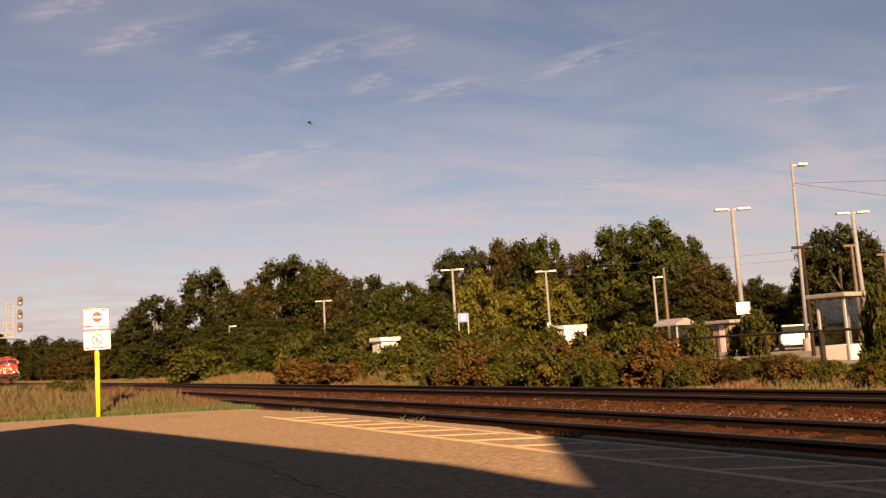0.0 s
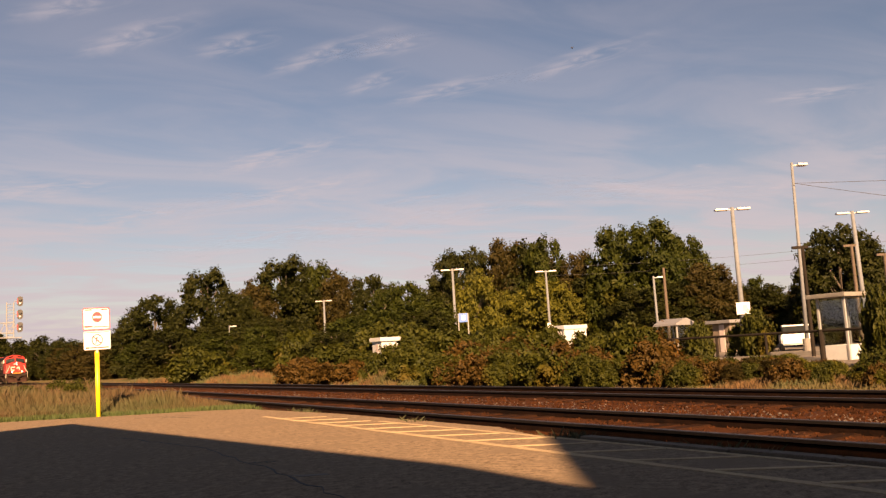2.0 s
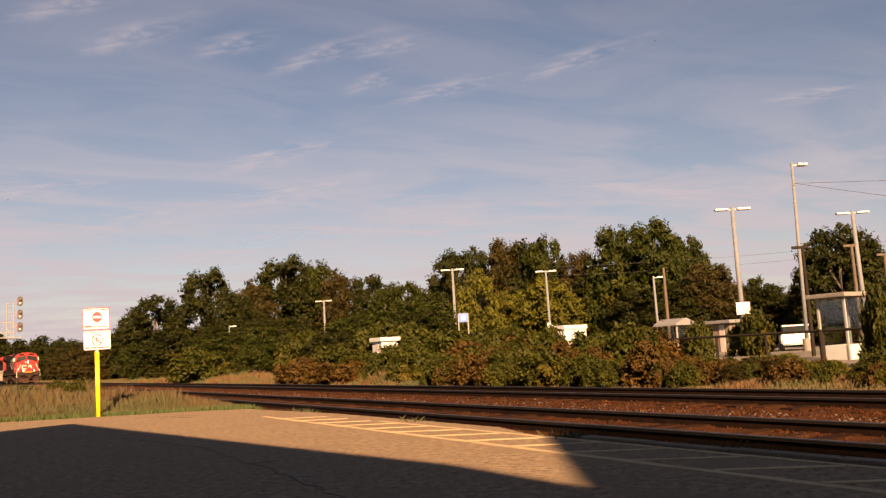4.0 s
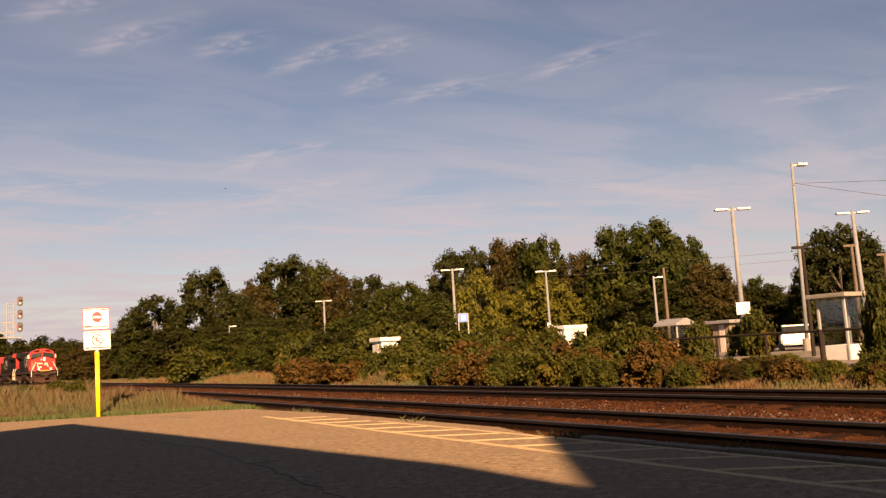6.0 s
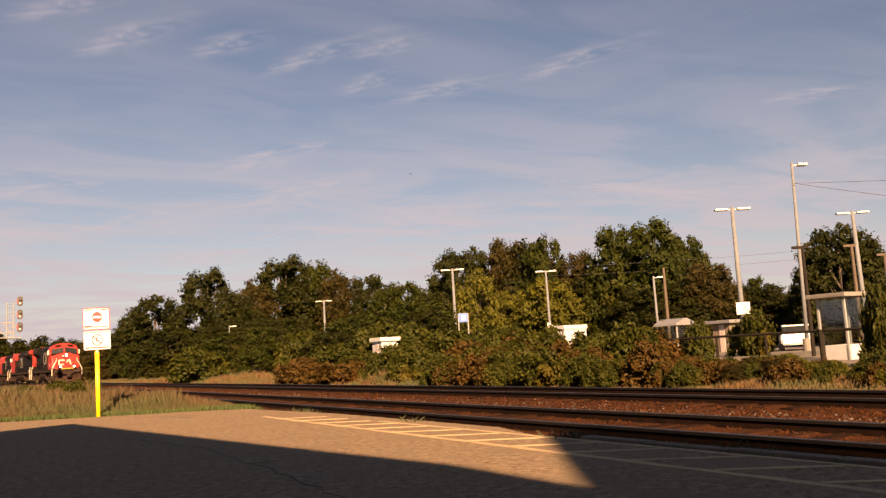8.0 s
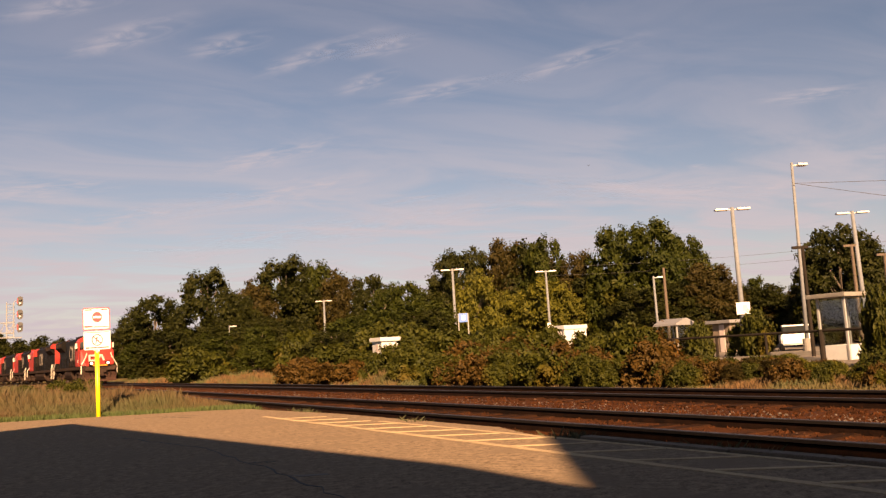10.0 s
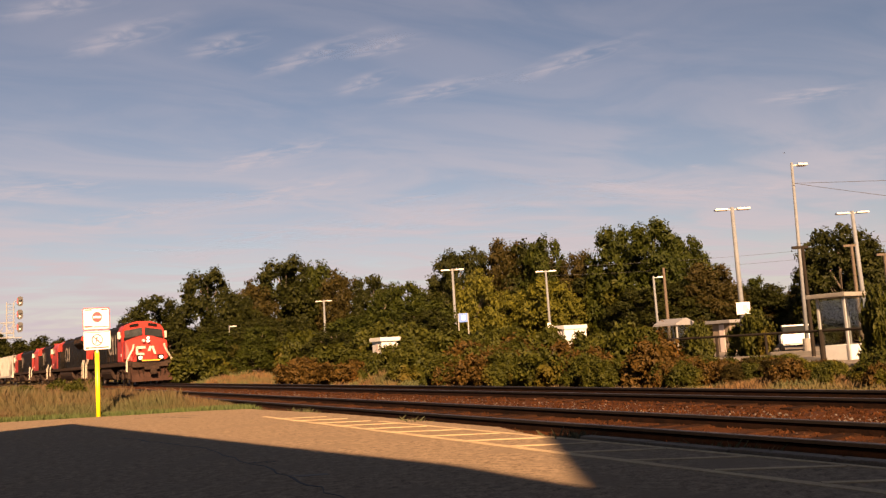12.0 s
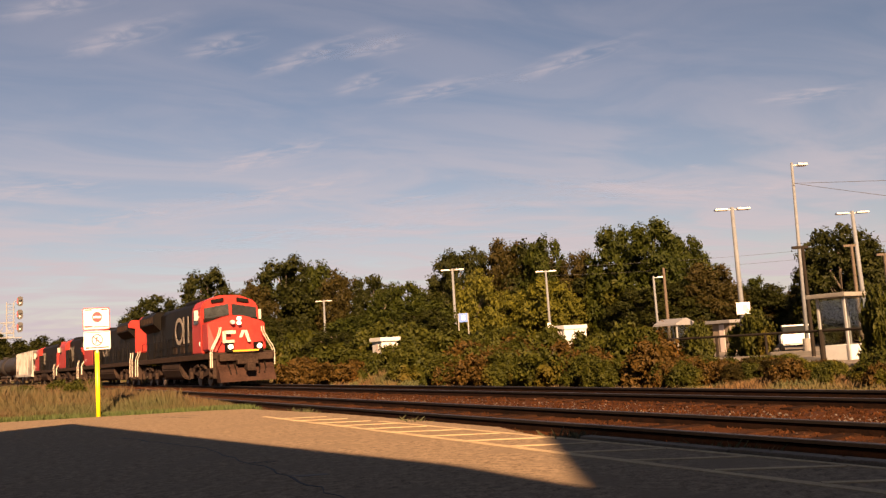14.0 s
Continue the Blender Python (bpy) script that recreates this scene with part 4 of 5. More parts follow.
# ---- the no-entry sign ----
def disc(cx, cz, r, n=28):
    return [(cx + r * math.cos(2 * math.pi * i / n), cz + r * math.sin(2 * math.pi * i / n)) for i in range(n)]


def flat(name, outline, y, depth, mat_, parent, label=""):
    bm = bmesh.new()
    prism(bm, outline, "y", y - depth, y)
    return part(name, bm, mat_, parent, label)


def rect(x0, x1, z0, z1):
    return [(x0, z0), (x1, z0), (x1, z1), (x0, z1)]


def round_rect(x0, x1, z0, z1, r):
    out = []
    for cx, cz, a in ((x1 - r, z1 - r, 0), (x0 + r, z1 - r, 90), (x0 + r, z0 + r, 180), (x1 - r, z0 + r, 270)):
        out += [(cx + r * math.cos(radians(a + k * 22.5)), cz + r * math.sin(radians(a + k * 22.5))) for k in range(5)]
    return out


def sign_post():
    t = thing("sign_post", pose(3.0, 21.55, 0, 0, -1.0, -6) @ Matrix.Diagonal((0.9, 0.9, 1, 1)), "two white prohibition signs on a yellow-sleeved post", "sign")
    bm = bmesh.new()
    tube(bm, (0, 0, -0.2), (0, 0, 1.53), 0.056, 0.056, 18)
    tube(bm, (0, 0, 1.53), (0, 0, 1.58), 0.056, 0.03, 18)
    part("sleeve", bm, YELLOW, t, "bright yellow plastic sleeve", True)
    bm = bmesh.new()
    box(bm, -0.025, 0.025, -0.06, -0.02, 1.5, 2.55)
    part("post", bm, STEEL, t)
    up = flat("no_entry_plate", round_rect(-0.335, 0.335, 2.05, 2.58, 0.05), -0.07, 0.012, SIGN_RED, t, "white plate with a red border and a no-entry disc")
    flat("face", round_rect(-0.312, 0.312, 2.073, 2.557, 0.04), -0.082, 0.004, SIGN_WHITE, up)
    flat("heading_bar", rect(-0.28, -0.1, 2.518, 2.545), -0.086, 0.003, SIGN_RED, up)
    flat("heading_bar", rect(-0.08, 0.1, 2.522, 2.542), -0.086, 0.003, SIGN_GREY, up)
    flat("heading_bar", rect(0.12, 0.28, 2.518, 2.545), -0.086, 0.003, SIGN_RED, up)
    flat("disc", disc(0.02, 2.355, 0.125), -0.086, 0.003, SIGN_RED, up, "red no-entry disc")
    flat("disc_bar", rect(-0.08, 0.12, 2.33, 2.38), -0.089, 0.003, SIGN_WHITE, up)
    for x in (-0.27, 0.17):
        for z in (2.46, 2.43, 2.22, 2.19):
            flat("text_bar", rect(x, x + 0.12, z, z + 0.014), -0.086, 0.003, SIGN_GREY, up)
    flat("footer_bar", rect(-0.3, -0.09, 2.115, 2.155), -0.086, 0.003, SIGN_RED, up)
    flat("footer_bar", rect(-0.07, 0.3, 2.11, 2.135), -0.086, 0.003, SIGN_RED, up)
    lo = flat("no_walking_plate", round_rect(-0.32, 0.34, 1.58, 2.02, 0.03), -0.07, 0.012, SIGN_GREY, t, "white plate with a red ring and slash")
    flat("face", round_rect(-0.31, 0.33, 1.59, 2.01, 0.025), -0.082, 0.004, SIGN_WHITE, lo)
    flat("text_bar", rect(-0.3, 0.3, 1.985, 2.0), -0.086, 0.003, SIGN_BLACK, lo)
    flat("text_bar", rect(-0.27, -0.18, 1.61, 1.65), -0.086, 0.003, SIGN_BLACK, lo)
    flat("text_bar", rect(-0.16, 0.3, 1.615, 1.645), -0.086, 0.003, SIGN_BLACK, lo)
    flat("ring", disc(0.01, 1.81, 0.14), -0.086, 0.003, SIGN_RED, lo, "red ring")
    flat("ring_field", disc(0.01, 1.81, 0.115), -0.089, 0.003, SIGN_WHITE, lo)
    flat("pictogram", [(-0.04, 1.72), (-0.015, 1.72), (0.03, 1.88), (0.0, 1.9)], -0.092, 0.003, SIGN_BLACK, lo)
    flat("slash", [(-0.09, 1.88), (-0.07, 1.9), (0.11, 1.74), (0.09, 1.72)], -0.095, 0.003, SIGN_RED, lo, "red slash")


sign_post()


# ---- forecourt markings, cracks and kerb ----
def painted():
    def line(name, x0, y0, x1, y1, w, mat_, label, z=0.004):
        d = Vector((x1 - x0, y1 - y0, 0))
        n = Vector((-d.y, d.x, 0)).normalized() * w / 2
        steps_n = max(2, int(d.length / 0.35))
        rnd = random.Random(int(x0 * 100 + y0 * 7))
        L = [(Vector((x0, y0, 0)) + d * i / steps_n) + n * rnd.uniform(0.75, 1.1) for i in range(steps_n + 1)]
        R = [(Vector((x0, y0, 0)) + d * i / steps_n) - n * rnd.uniform(0.75, 1.1) for i in range(steps_n + 1)]
        bm = bmesh.new()
        prism(bm, [(p.x, p.y) for p in L + R[::-1]], "z", -0.002, z)
        tagged(part(name, bm, mat_), label, "road marking", kind="structure")
    line("road_marking", 5.12, 2.5, 5.28, 16.2, 0.11, YELLOW_LINE, "worn yellow line along the forecourt")
    line("road_marking", 6.0, 2.5, 5.98, 12.5, 0.08, YELLOW_LINE, "worn yellow line beside the kerb", 0.005)
    for i in range(14):
        y = 2.9 + 0.95 * i
        line("road_marking", 5.2, y, 5.95, y - 0.62, 0.09, YELLOW_LINE, "worn yellow hatching stripe", 0.006)
    rnd = random.Random(9)
    for sx, sy, ex, ey in ((2.3, 14.2, 2.78, 11.4), (2.78, 11.4, 2.72, 8.1), (2.72, 8.1, 2.55, 5.9), (2.73, 8.9, 2.95, 8.75), (3.9, 18.9, 4.3, 18.0), (3.5, 19.6, 4.6, 18.7)):
        n = 9
        bm = bmesh.new()
        top, bot = [], []
        for i in range(n + 1):
            f = i / n
            j = 0 if i in (0, n) else rnd.uniform(-0.05, 0.05)
            w = 0.006 + (0.014 * rnd.random())
            x, y = sx + (ex - sx) * f + j, sy + (ey - sy) * f + j * 0.5
            top.append((x + w, y + w))
            bot.append((x - w, y - w))
        prism(bm, top + bot[::-1], "z", -0.002, 0.003)
        tagged(part("crack", bm, TAR), "dark tar-filled crack in the asphalt", "crack", kind="structure")
    bm = bmesh.new()
    prism(bm, [(2.68, 7.62), (2.74, 7.4), (2.98, 7.3), (2.98, 7.42), (2.8, 7.5)], "z", -0.002, 0.003)
    tagged(part("patch", bm, LOT), "pale repair patch in the asphalt", "patch", kind="structure")


TAR = surf("crack_tar", (0.02075, 0.01826, 0.0166), (0.0332, 0.02905, 0.0249), 5.0, 0.9)
painted()


KERB = surf("dirty_kerb_concrete", (0.1079, 0.08715, 0.0664), (0.1743, 0.1452, 0.1162), 3.0, 0.9, 0.4, fine=20)
KERB.node_tree.nodes["Principled BSDF"].inputs["Specular IOR Level"].default_value = 0.06


def kerb():
    t = thing("kerb", pose(0, 0, 0), "low weathered concrete kerb between asphalt and track", "kerb", kind="structure")
    rnd = random.Random(2)
    for i in range(13):
        y = -6.2 + i * 1.06
        bm = bmesh.new()
        box(bm, 6.1, 6.25, y, y + 1.03, -0.2, 0.03 + rnd.uniform(-0.012, 0.008), 0.012)
        part("kerb_stone", bm, KERB, t)


kerb()


# ---- lamps, poles, wires ----
RIGHT = (0.861, -0.508)


def lamp_head(bm, x, y, z, s, length=0.8):
    a = math.degrees(math.atan2(RIGHT[1] * s, RIGHT[0] * s))
    m = pose(x, y, z, 0, 0, a)
    box(bm, 0.25, 0.25 + length, -0.17, 0.17, -0.05, 0.06, 0.04, m)
    tube(bm, m @ Vector((0, 0, -0.02)), m @ Vector((0.3, 0, 0)), 0.035, 0.035, 6)


def lamp_post(x, y, h, lean=2.0, plate=None, double=True, r=0.13, base=True):
    t = thing("lamp_post", pose(x, y, 0, 0, -lean * 0.86, 0), ("pale double-headed" if double else "pale single-headed") + " parking lot lamp post", "lamp post", "parking lot lamp posts")
    bm = bmesh.new()
    tube(bm, (0, 0, -0.1), (0, 0, h + 0.12), r, r * 0.62, 12)
    part("pole", bm, POLE, t, smooth=True)
    if base:
        bm = bmesh.new()
        tube(bm, (0, 0, -0.1), (0, 0, 0.75), r * 2.1, r * 2.0, 14)
        part("footing", bm, CONCRETE, t, "round concrete footing")
    for s in ((-1, 1) if double else (1,)):
        bm = bmesh.new()
        lamp_head(bm, 0, 0, h, s, 0.75 if double else 0.45)
        head = part("lamp_head", bm, LENS, t, "flat pale lamp head")
        bm = bmesh.new()
        m = pose(0, 0, h, 0, 0, math.degrees(math.atan2(RIGHT[1] * s, RIGHT[0] * s)))
        box(bm, 0.33, 0.92 if double else 0.62, -0.12, 0.12, -0.062, -0.051, 0.0, m)
        part("lens", bm, SIGN_GREY, head)
    if plate:
        z, w, hh = plate
        bm = bmesh.new()
        box(bm, -w / 2, w / 2, -0.03, 0.0, -hh / 2, hh / 2, 0.012, pose(-0.12, -0.2, z, 0, 0, -38))
        p = part("plate", bm, SIGN_WHITE, t, "white row marker plate")
        bm = bmesh.new()
        box(bm, -w * 0.05, w * 0.32, -0.036, -0.028, -hh * 0.28, hh * 0.3, 0.0, pose(-0.12, -0.2, z, 0, 0, -38))
        part("marking", bm, SIGN_GREY, p, "faded lettering block")
    return t


lamp_post(38.1, 32.1, 8.18, -0.2, (2.55, 0.74, 0.66), r=0.165)
lamp_post(48.0, 31.2, 8.17, 1.2, r=0.165)
lamp_post(48.5, 63.2, 8.13, 0.6, (2.98, 0.5, 0.55), r=0.15)
lamp_post(39.1, 95.5, 8.12, 0.5, r=0.17)
lamp_post(37.6, 62.3, 8.16, 0.2, r=0.15)
lamp_post(47.0, 47.7, 5.9, 0.5, None, False, 0.12)
lamp_post(34.15, 25.25, 8.98, -2.3, None, False, 0.1)
lamp_post(22.9, 80.0, 4.7, 0.0, None, False, 0.07, False)


def utility_pole(x, y, h, mat_, label, arm, r=0.12):
    t = thing("utility_pole", pose(x, y, 0), label, "utility pole")
    bm = bmesh.new()
    tube(bm, (0, 0, -0.1), (0, 0, h), r, r * 0.75, 10)
    part("pole", bm, mat_, t)
    if arm:
        bm = bmesh.new()
        a = math.degrees(math.atan2(RIGHT[1], RIGHT[0]))
        box(bm, -0.45, 0.25, -0.06, 0.06, h - 0.12, h + 0.0, 0.01, pose(0, 0, 0, 0, 0, a))
        part("crossarm", bm, mat_, t)
    return t


utility_pole(31.75, 23.2, 4.75, DARK_WOOD, "dark wooden pole with a short crossarm", True, 0.09)
utility_pole(48.4, 48.0, 6.7, WOOD, "plain brown wooden utility pole", False, 0.14)
utility_pole(41.9, 27.6, 5.6, WOOD, "weathered brown post behind the shelter", True, 0.11)
utility_pole(43.2, 26.6, 5.0, WOOD, "weathered brown post with crossarm behind the shelter", True, 0.13)


def wire(p, q, sag, label, r=0.011):
    bm = bmesh.new()
    p, q = Vector(p), Vector(q)
    pts = [p.lerp(q, i / 16) - Vector((0, 0, sag * 4 * (i / 16) * (1 - i / 16))) for i in range(17)]
    bent(bm, pts, r, 5)
    tagged(part("cable", bm, SIGN_BLACK), label, "cable", "overhead cables")


wire((34.3, 25.1, 8.05), (46.0, 18.6, 7.9), 0.05, "thin dark overhead cable at the tall lamp post")
wire((34.3, 25.1, 8.05), (46.0, 18.6, 5.9), 0.15, "thin dark overhead cable falling towards the shelter")
wire((48.0, 62.0, 8.4), (82.0, 43.0, 9.6), 0.5, "thin far overhead cable before the trees")
wire((48.0, 62.0, 7.6), (82.0, 43.0, 8.8), 0.5, "thin far overhead cable before the trees")


def railing():
    t = thing("fence", pose(0, 0, 0), "dark pipe fence along the parking lot edge", "fence")
    for i in range(11):
        bm = bmesh.new()
        y = 9.0 + 2.23 * i
        tube(bm, (25.0, y, -0.1), (25.0, y, 1.1), 0.05 if i != 4 else 0.09, 0.05 if i != 4 else 0.09, 8)
        part("post", bm, DARK_WOOD, t)
    bm = bmesh.new()
    bent(bm, [(25.0, 9.0 + 2.23 * i, 1.05) for i in range(11)], 0.045, 8)
    part("rail", bm, DARK_WOOD, t)


railing()


def shelter(x0, x1, y0, y1, h, base, label, roof_m, panel_m, pitched=False):
    """A glazed waiting shelter: corner posts, low panels, panes above them, a flat roof."""
    t = thing("waiting_shelter", pose(0, 0, 0), label, "shelter")
    for x in (x0, x1):
        for y in (y0, y1):
            bm = bmesh.new()
            box(bm, x - 0.04, x + 0.04, y - 0.04, y + 0.04, -0.05, h - 0.12, 0.01)
            part("post", bm, STEEL, t)
    for a, b, c, d in ((x0, x0, y0, y1), (x1, x1, y0, y1), (x0, x1, y0, y0), (x0, x1, y1, y1)):
        e = 0.02
        g = 0.06
        bm = bmesh.new()
        if a == b:
            box(bm, a - e, a + e, c + g, d - g, 0.0, base, 0.008)
        else:
            box(bm, a + g, b - g, c - e, c + e, 0.0, base, 0.008)
        part("lower_panel", bm, panel_m, t, "pale lower panel")
        bm = bmesh.new()
        if a == b:
            box(bm, a - 0.008, a + 0.008, c + g, d - g, base + 0.03, h - 0.2)
        else:
            box(bm, a + g, b - g, c - 0.008, c + 0.008, base + 0.03, h - 0.2)
        part("pane", bm, GLASS, t, "clear glass pane")
    bm = bmesh.new()
    if pitched:
        xm = (x0 + x1) / 2
        prism(bm, [(x0 - 0.25, h - 0.12), (x1 + 0.25, h - 0.12), (x1 + 0.2, h), (xm + 0.1, h + 0.3), (xm - 0.1, h + 0.3), (x0 - 0.2, h)], "y", y0 - 0.2, y1 + 0.2)
    else:
        box(bm, x0 - 0.3, x1 + 0.3, y0 - 0.25, y1 + 0.25, h - 0.12, h + 0.03, 0.03)
    part("roof", bm, roof_m, t, "ribbed metal roof" if pitched else "flat roof slab")
    bm = bmesh.new()
    box(bm, x0 + 0.2, x0 + 0.55, y0 + 0.15, y1 - 0.15, 0.42, 0.47, 0.01)
    box(bm, x0 + 0.3, x0 + 0.36, y0 + 0.2, y0 + 0.26, 0.0, 0.42)
    box(bm, x0 + 0.3, x0 + 0.36, y1 - 0.26, y1 - 0.2, 0.0, 0.42)
    part("bench", bm, WOOD, t)


def glass():
    """Clear panes: most light passes straight through, a little is mirrored."""
    m = bpy.data.materials.new("clear_glass")
    m.use_nodes = True
    n, l = m.node_tree.nodes, m.node_tree.links
    n.remove(n["Principled BSDF"])
    tr, gl, mx = n.new("ShaderNodeBsdfTransparent"), n.new("ShaderNodeBsdfGlossy"), n.new("ShaderNodeMixShader")
    tr.inputs[0].default_value = (0.86, 0.88, 0.87, 1)
    gl.inputs["Roughness"].default_value = 0.03
    mx.inputs[0].default_value = 0.05
    l.new(tr.outputs[0], mx.inputs[1])
    l.new(gl.outputs[0], mx.inputs[2])
    l.new(mx.outputs[0], n["Material Output"].inputs[0])
    return m


GLASS = glass()
METAL_ROOF = surf("grey_metal_roof", (0.127, 0.127, 0.133), (0.18, 0.18, 0.185), 1.5, 0.5, stretch=(8, 1, 1))
shelter(26.92, 28.6, 18.26, 19.3, 2.32, 0.52, "small glazed platform shelter with white lower panels", CONCRETE, WHITE)
shelter(37.35, 38.6, 36.4, 37.9, 2.0, 0.05, "grey glazed bus shelter in the parking lot", METAL_ROOF, CONCRETE, True)


def hut(x0, x1, y0, y1, h, wall_m, roof_m, label, over=0.35, window=True):
    t = thing("hut", pose(0, 0, 0), label, "building")
    bm = bmesh.new()
    box(bm, x0, x1, y0, y1, -0.1, h, 0.02)
    part("wall", bm, wall_m, t)
    bm = bmesh.new()
    box(bm, x0 - over, x1 + over, y0 - over, y1 + over, h, h + 0.22, 0.03)
    part("roof", bm, roof_m, t)
    bm = bmesh.new()
    box(bm, x0 - 0.03, x0 + 0.05, y0 + (y1 - y0) * 0.3, y0 + (y1 - y0) * 0.6, 0.0, min(2.0, h - 0.1), 0.01)
    part("door", bm, SIGN_GREY, t)
    if not window:
        return
    bm = bmesh.new()
    box(bm, x0 + (x1 - x0) * 0.3, x0 + (x1 - x0) * 0.7, y0 - 0.03, y0 + 0.05, min(0.9, h - 0.6), h - 0.25, 0.01)
    part("window", bm, DARK_GLASS, t)


TAN = surf("tan_siding", (0.1079, 0.083, 0.06225), (0.1577, 0.1245, 0.0913), 2.0, 0.8, stretch=(1, 1, 6))
hut(20.3, 21.3, 41.6, 42.8, 1.85, WHITE, WHITE, "low white hut with a flat roof among the bushes", 0.12, False)
hut(28.0, 29.5, 35.3, 36.4, 1.9, WHITE, WHITE, "white cabin wall half hidden by leaves", 0.05, False)
hut(45.6, 47.0, 39.6, 41.1, 1.95, TAN, METAL_ROOF, "tan flat-roofed kiosk in the parking lot")


def blue_sign():
    t = thing("parking_sign", pose(22.1, 35.9, 0, 0, 0, -31), "small blue and white sign on two posts", "sign")
    for x in (-0.22, 0.26):
        bm = bmesh.new()
        tube(bm, (x, 0, -0.1), (x, 0, 2.95), 0.03, 0.03, 8)
        part("post", bm, STEEL, t)
    bm = bmesh.new()
    box(bm, -0.2, 0.24, -0.06, -0.03, 2.5, 2.95, 0.01)
    p = part("plate", bm, SIGN_BLUE, t)
    bm = bmesh.new()
    box(bm, -0.06, 0.12, -0.072, -0.062, 2.62, 2.84, 0.01)
    part("symbol", bm, SIGN_WHITE, p)


blue_sign()


def car(x, y, turn, label, paint):
    t = thing("car", pose(x, y, 0, 0, 0, turn), label, "car", "parked cars")
    bm = bmesh.new()
    prism(bm, [(-2.1, 0.35), (2.1, 0.35), (2.15, 0.7), (1.95, 0.88), (1.1, 0.95), (-2.0, 0.98), (-2.15, 0.75)], "y", -0.86, 0.86)
    bmesh.ops.bevel(bm, geom=list(bm.edges), offset=0.07, segments=2, affect="EDGES")
    part("body", bm, paint, t)
    bm = bmesh.new()
    prism(bm, [(-1.9, 0.95), (1.2, 0.95), (0.45, 1.42), (-1.35, 1.45)], "y", -0.76, 0.76)
    bmesh.ops.bevel(bm, geom=list(bm.edges), offset=0.06, segments=2, affect="EDGES")
    part("window", bm, DARK_GLASS, t, "dark glazing")
    bm = bmesh.new()
    prism(bm, [(-1.4, 1.43), (0.45, 1.41), (0.35, 1.49), (-1.25, 1.51)], "y", -0.74, 0.74)
    part("roof", bm, paint, t)
    for sx in (-1.3, 1.35):
        for s in (-1, 1):
            bm = bmesh.new()
            tube(bm, (sx, s * 0.7, 0.31), (sx, s * 0.89, 0.31), 0.31, 0.31, 18)
            w = part("wheel", bm, SIGN_BLACK, t)
            bm = bmesh.new()
            tube(bm, (sx, s * 0.885, 0.31), (sx, s * 0.9, 0.31), 0.19, 0.19, 12)
            part("rim", bm, STEEL, w)
    for s in (-1, 1):
        bm = bmesh.new()
        box(bm, 2.06, 2.14, min(s * 0.5, s * 0.8), max(s * 0.5, s * 0.8), 0.62, 0.78, 0.02)
        part("headlight", bm, LENS, t)


CAR_WHITE = surf("white_car_paint", (0.5976, 0.5976, 0.5893), (0.6308, 0.6308, 0.6225), 1.0, 0.3)
car(43.6, 33.0, 40, "white hatchback parked on the far lot", CAR_WHITE)
car(47.5, 29.0, 42, "white car parked behind the shelter", CAR_WHITE)


def low_wall():
    bm = bmesh.new()
    box(bm, 33.0, 33.25, 23.5, 26.5, -0.1, 0.2, 0.02)
    tagged(part("kerb", bm, CONCRETE), "low pale concrete edging of the far lot", "kerb", kind="structure")


low_wall()


def signal():
    t = thing("railway_signal", pose(0, 89.0, 0), "pale cantilever railway signal with three dark heads", "railway signal")
    SIG = surf("pale_signal_paint", (0.149, 0.149, 0.149), (0.189, 0.189, 0.189), 2.0, 0.5)
    bm = bmesh.new()
    for z in (4.75, 5.2, 6.15):
        tube(bm, (-4.0, 0, z), (4.95, 0, z), 0.055, 0.055, 6)
    for i in range(12):
        x = -4.0 + i * 0.78
        tube(bm, (x, 0, 5.2), (x + 0.39, 0, 6.15), 0.035, 0.035, 5)
        tube(bm, (x + 0.39, 0, 6.15), (x + 0.78, 0, 5.2), 0.035, 0.035, 5)
    part("arm", bm, SIG, t)
    bm = bmesh.new()
    tube(bm, (-4.0, 0, -0.1), (-4.0, 0, 6.6), 0.22, 0.18, 12)
    part("mast", bm, SIG, t)
    bm = bmesh.new()
    for x in (4.35, 4.95):
        tube(bm, (x, 0, 4.75), (x, 0, 8.1), 0.05, 0.05, 6)
    for i in range(12):
        tube(bm, (4.35, 0, 4.85 + 0.28 * i), (4.95, 0, 4.85 + 0.28 * i), 0.025, 0.025, 5)
    box(bm, 4.3, 5.6, -0.4, 0.4, 4.68, 4.76)
    part("ladder", bm, SIG, t)
    for z in (8.2, 6.95, 5.75):
        bm = bmesh.new()
        prism(bm, round_rect(5.22, 5.72, z - 0.5, z + 0.45, 0.24), "y", -0.12, 0.0)
        head = part("signal_head", bm, SIGN_BLACK, t, "dark oval signal head")
        bm = bmesh.new()
        prism(bm, round_rect(5.26, 5.68, z - 0.45, z + 0.4, 0.2), "y", -0.135, -0.12)
        part("backplate", bm, SIGN_BLACK, head)
        for dz, m in ((0.16, SIGN_BLACK), (-0.22, LENS)):
            bm = bmesh.new()
            tube(bm, (5.46, -0.3 if dz > 0 else -0.2, z + dz), (5.46, -0.13, z + dz), 0.13 if dz > 0 else 0.09, 0.13 if dz > 0 else 0.09, 12)
            part("lens" if dz < 0 else "visor", bm, m, head)
        bm = bmesh.new()
        box(bm, 5.23, 5.28, -0.15, -0.1, z - 0.25, z + 0.25, 0.01)
        part("side_stripe", bm, SIGN_RED, head, "red edge")
        bm = bmesh.new()
        tube(bm, (4.95, 0, z), (5.2, 0, z), 0.04, 0.04, 6)
        part("bracket", bm, SIG, head)


signal()


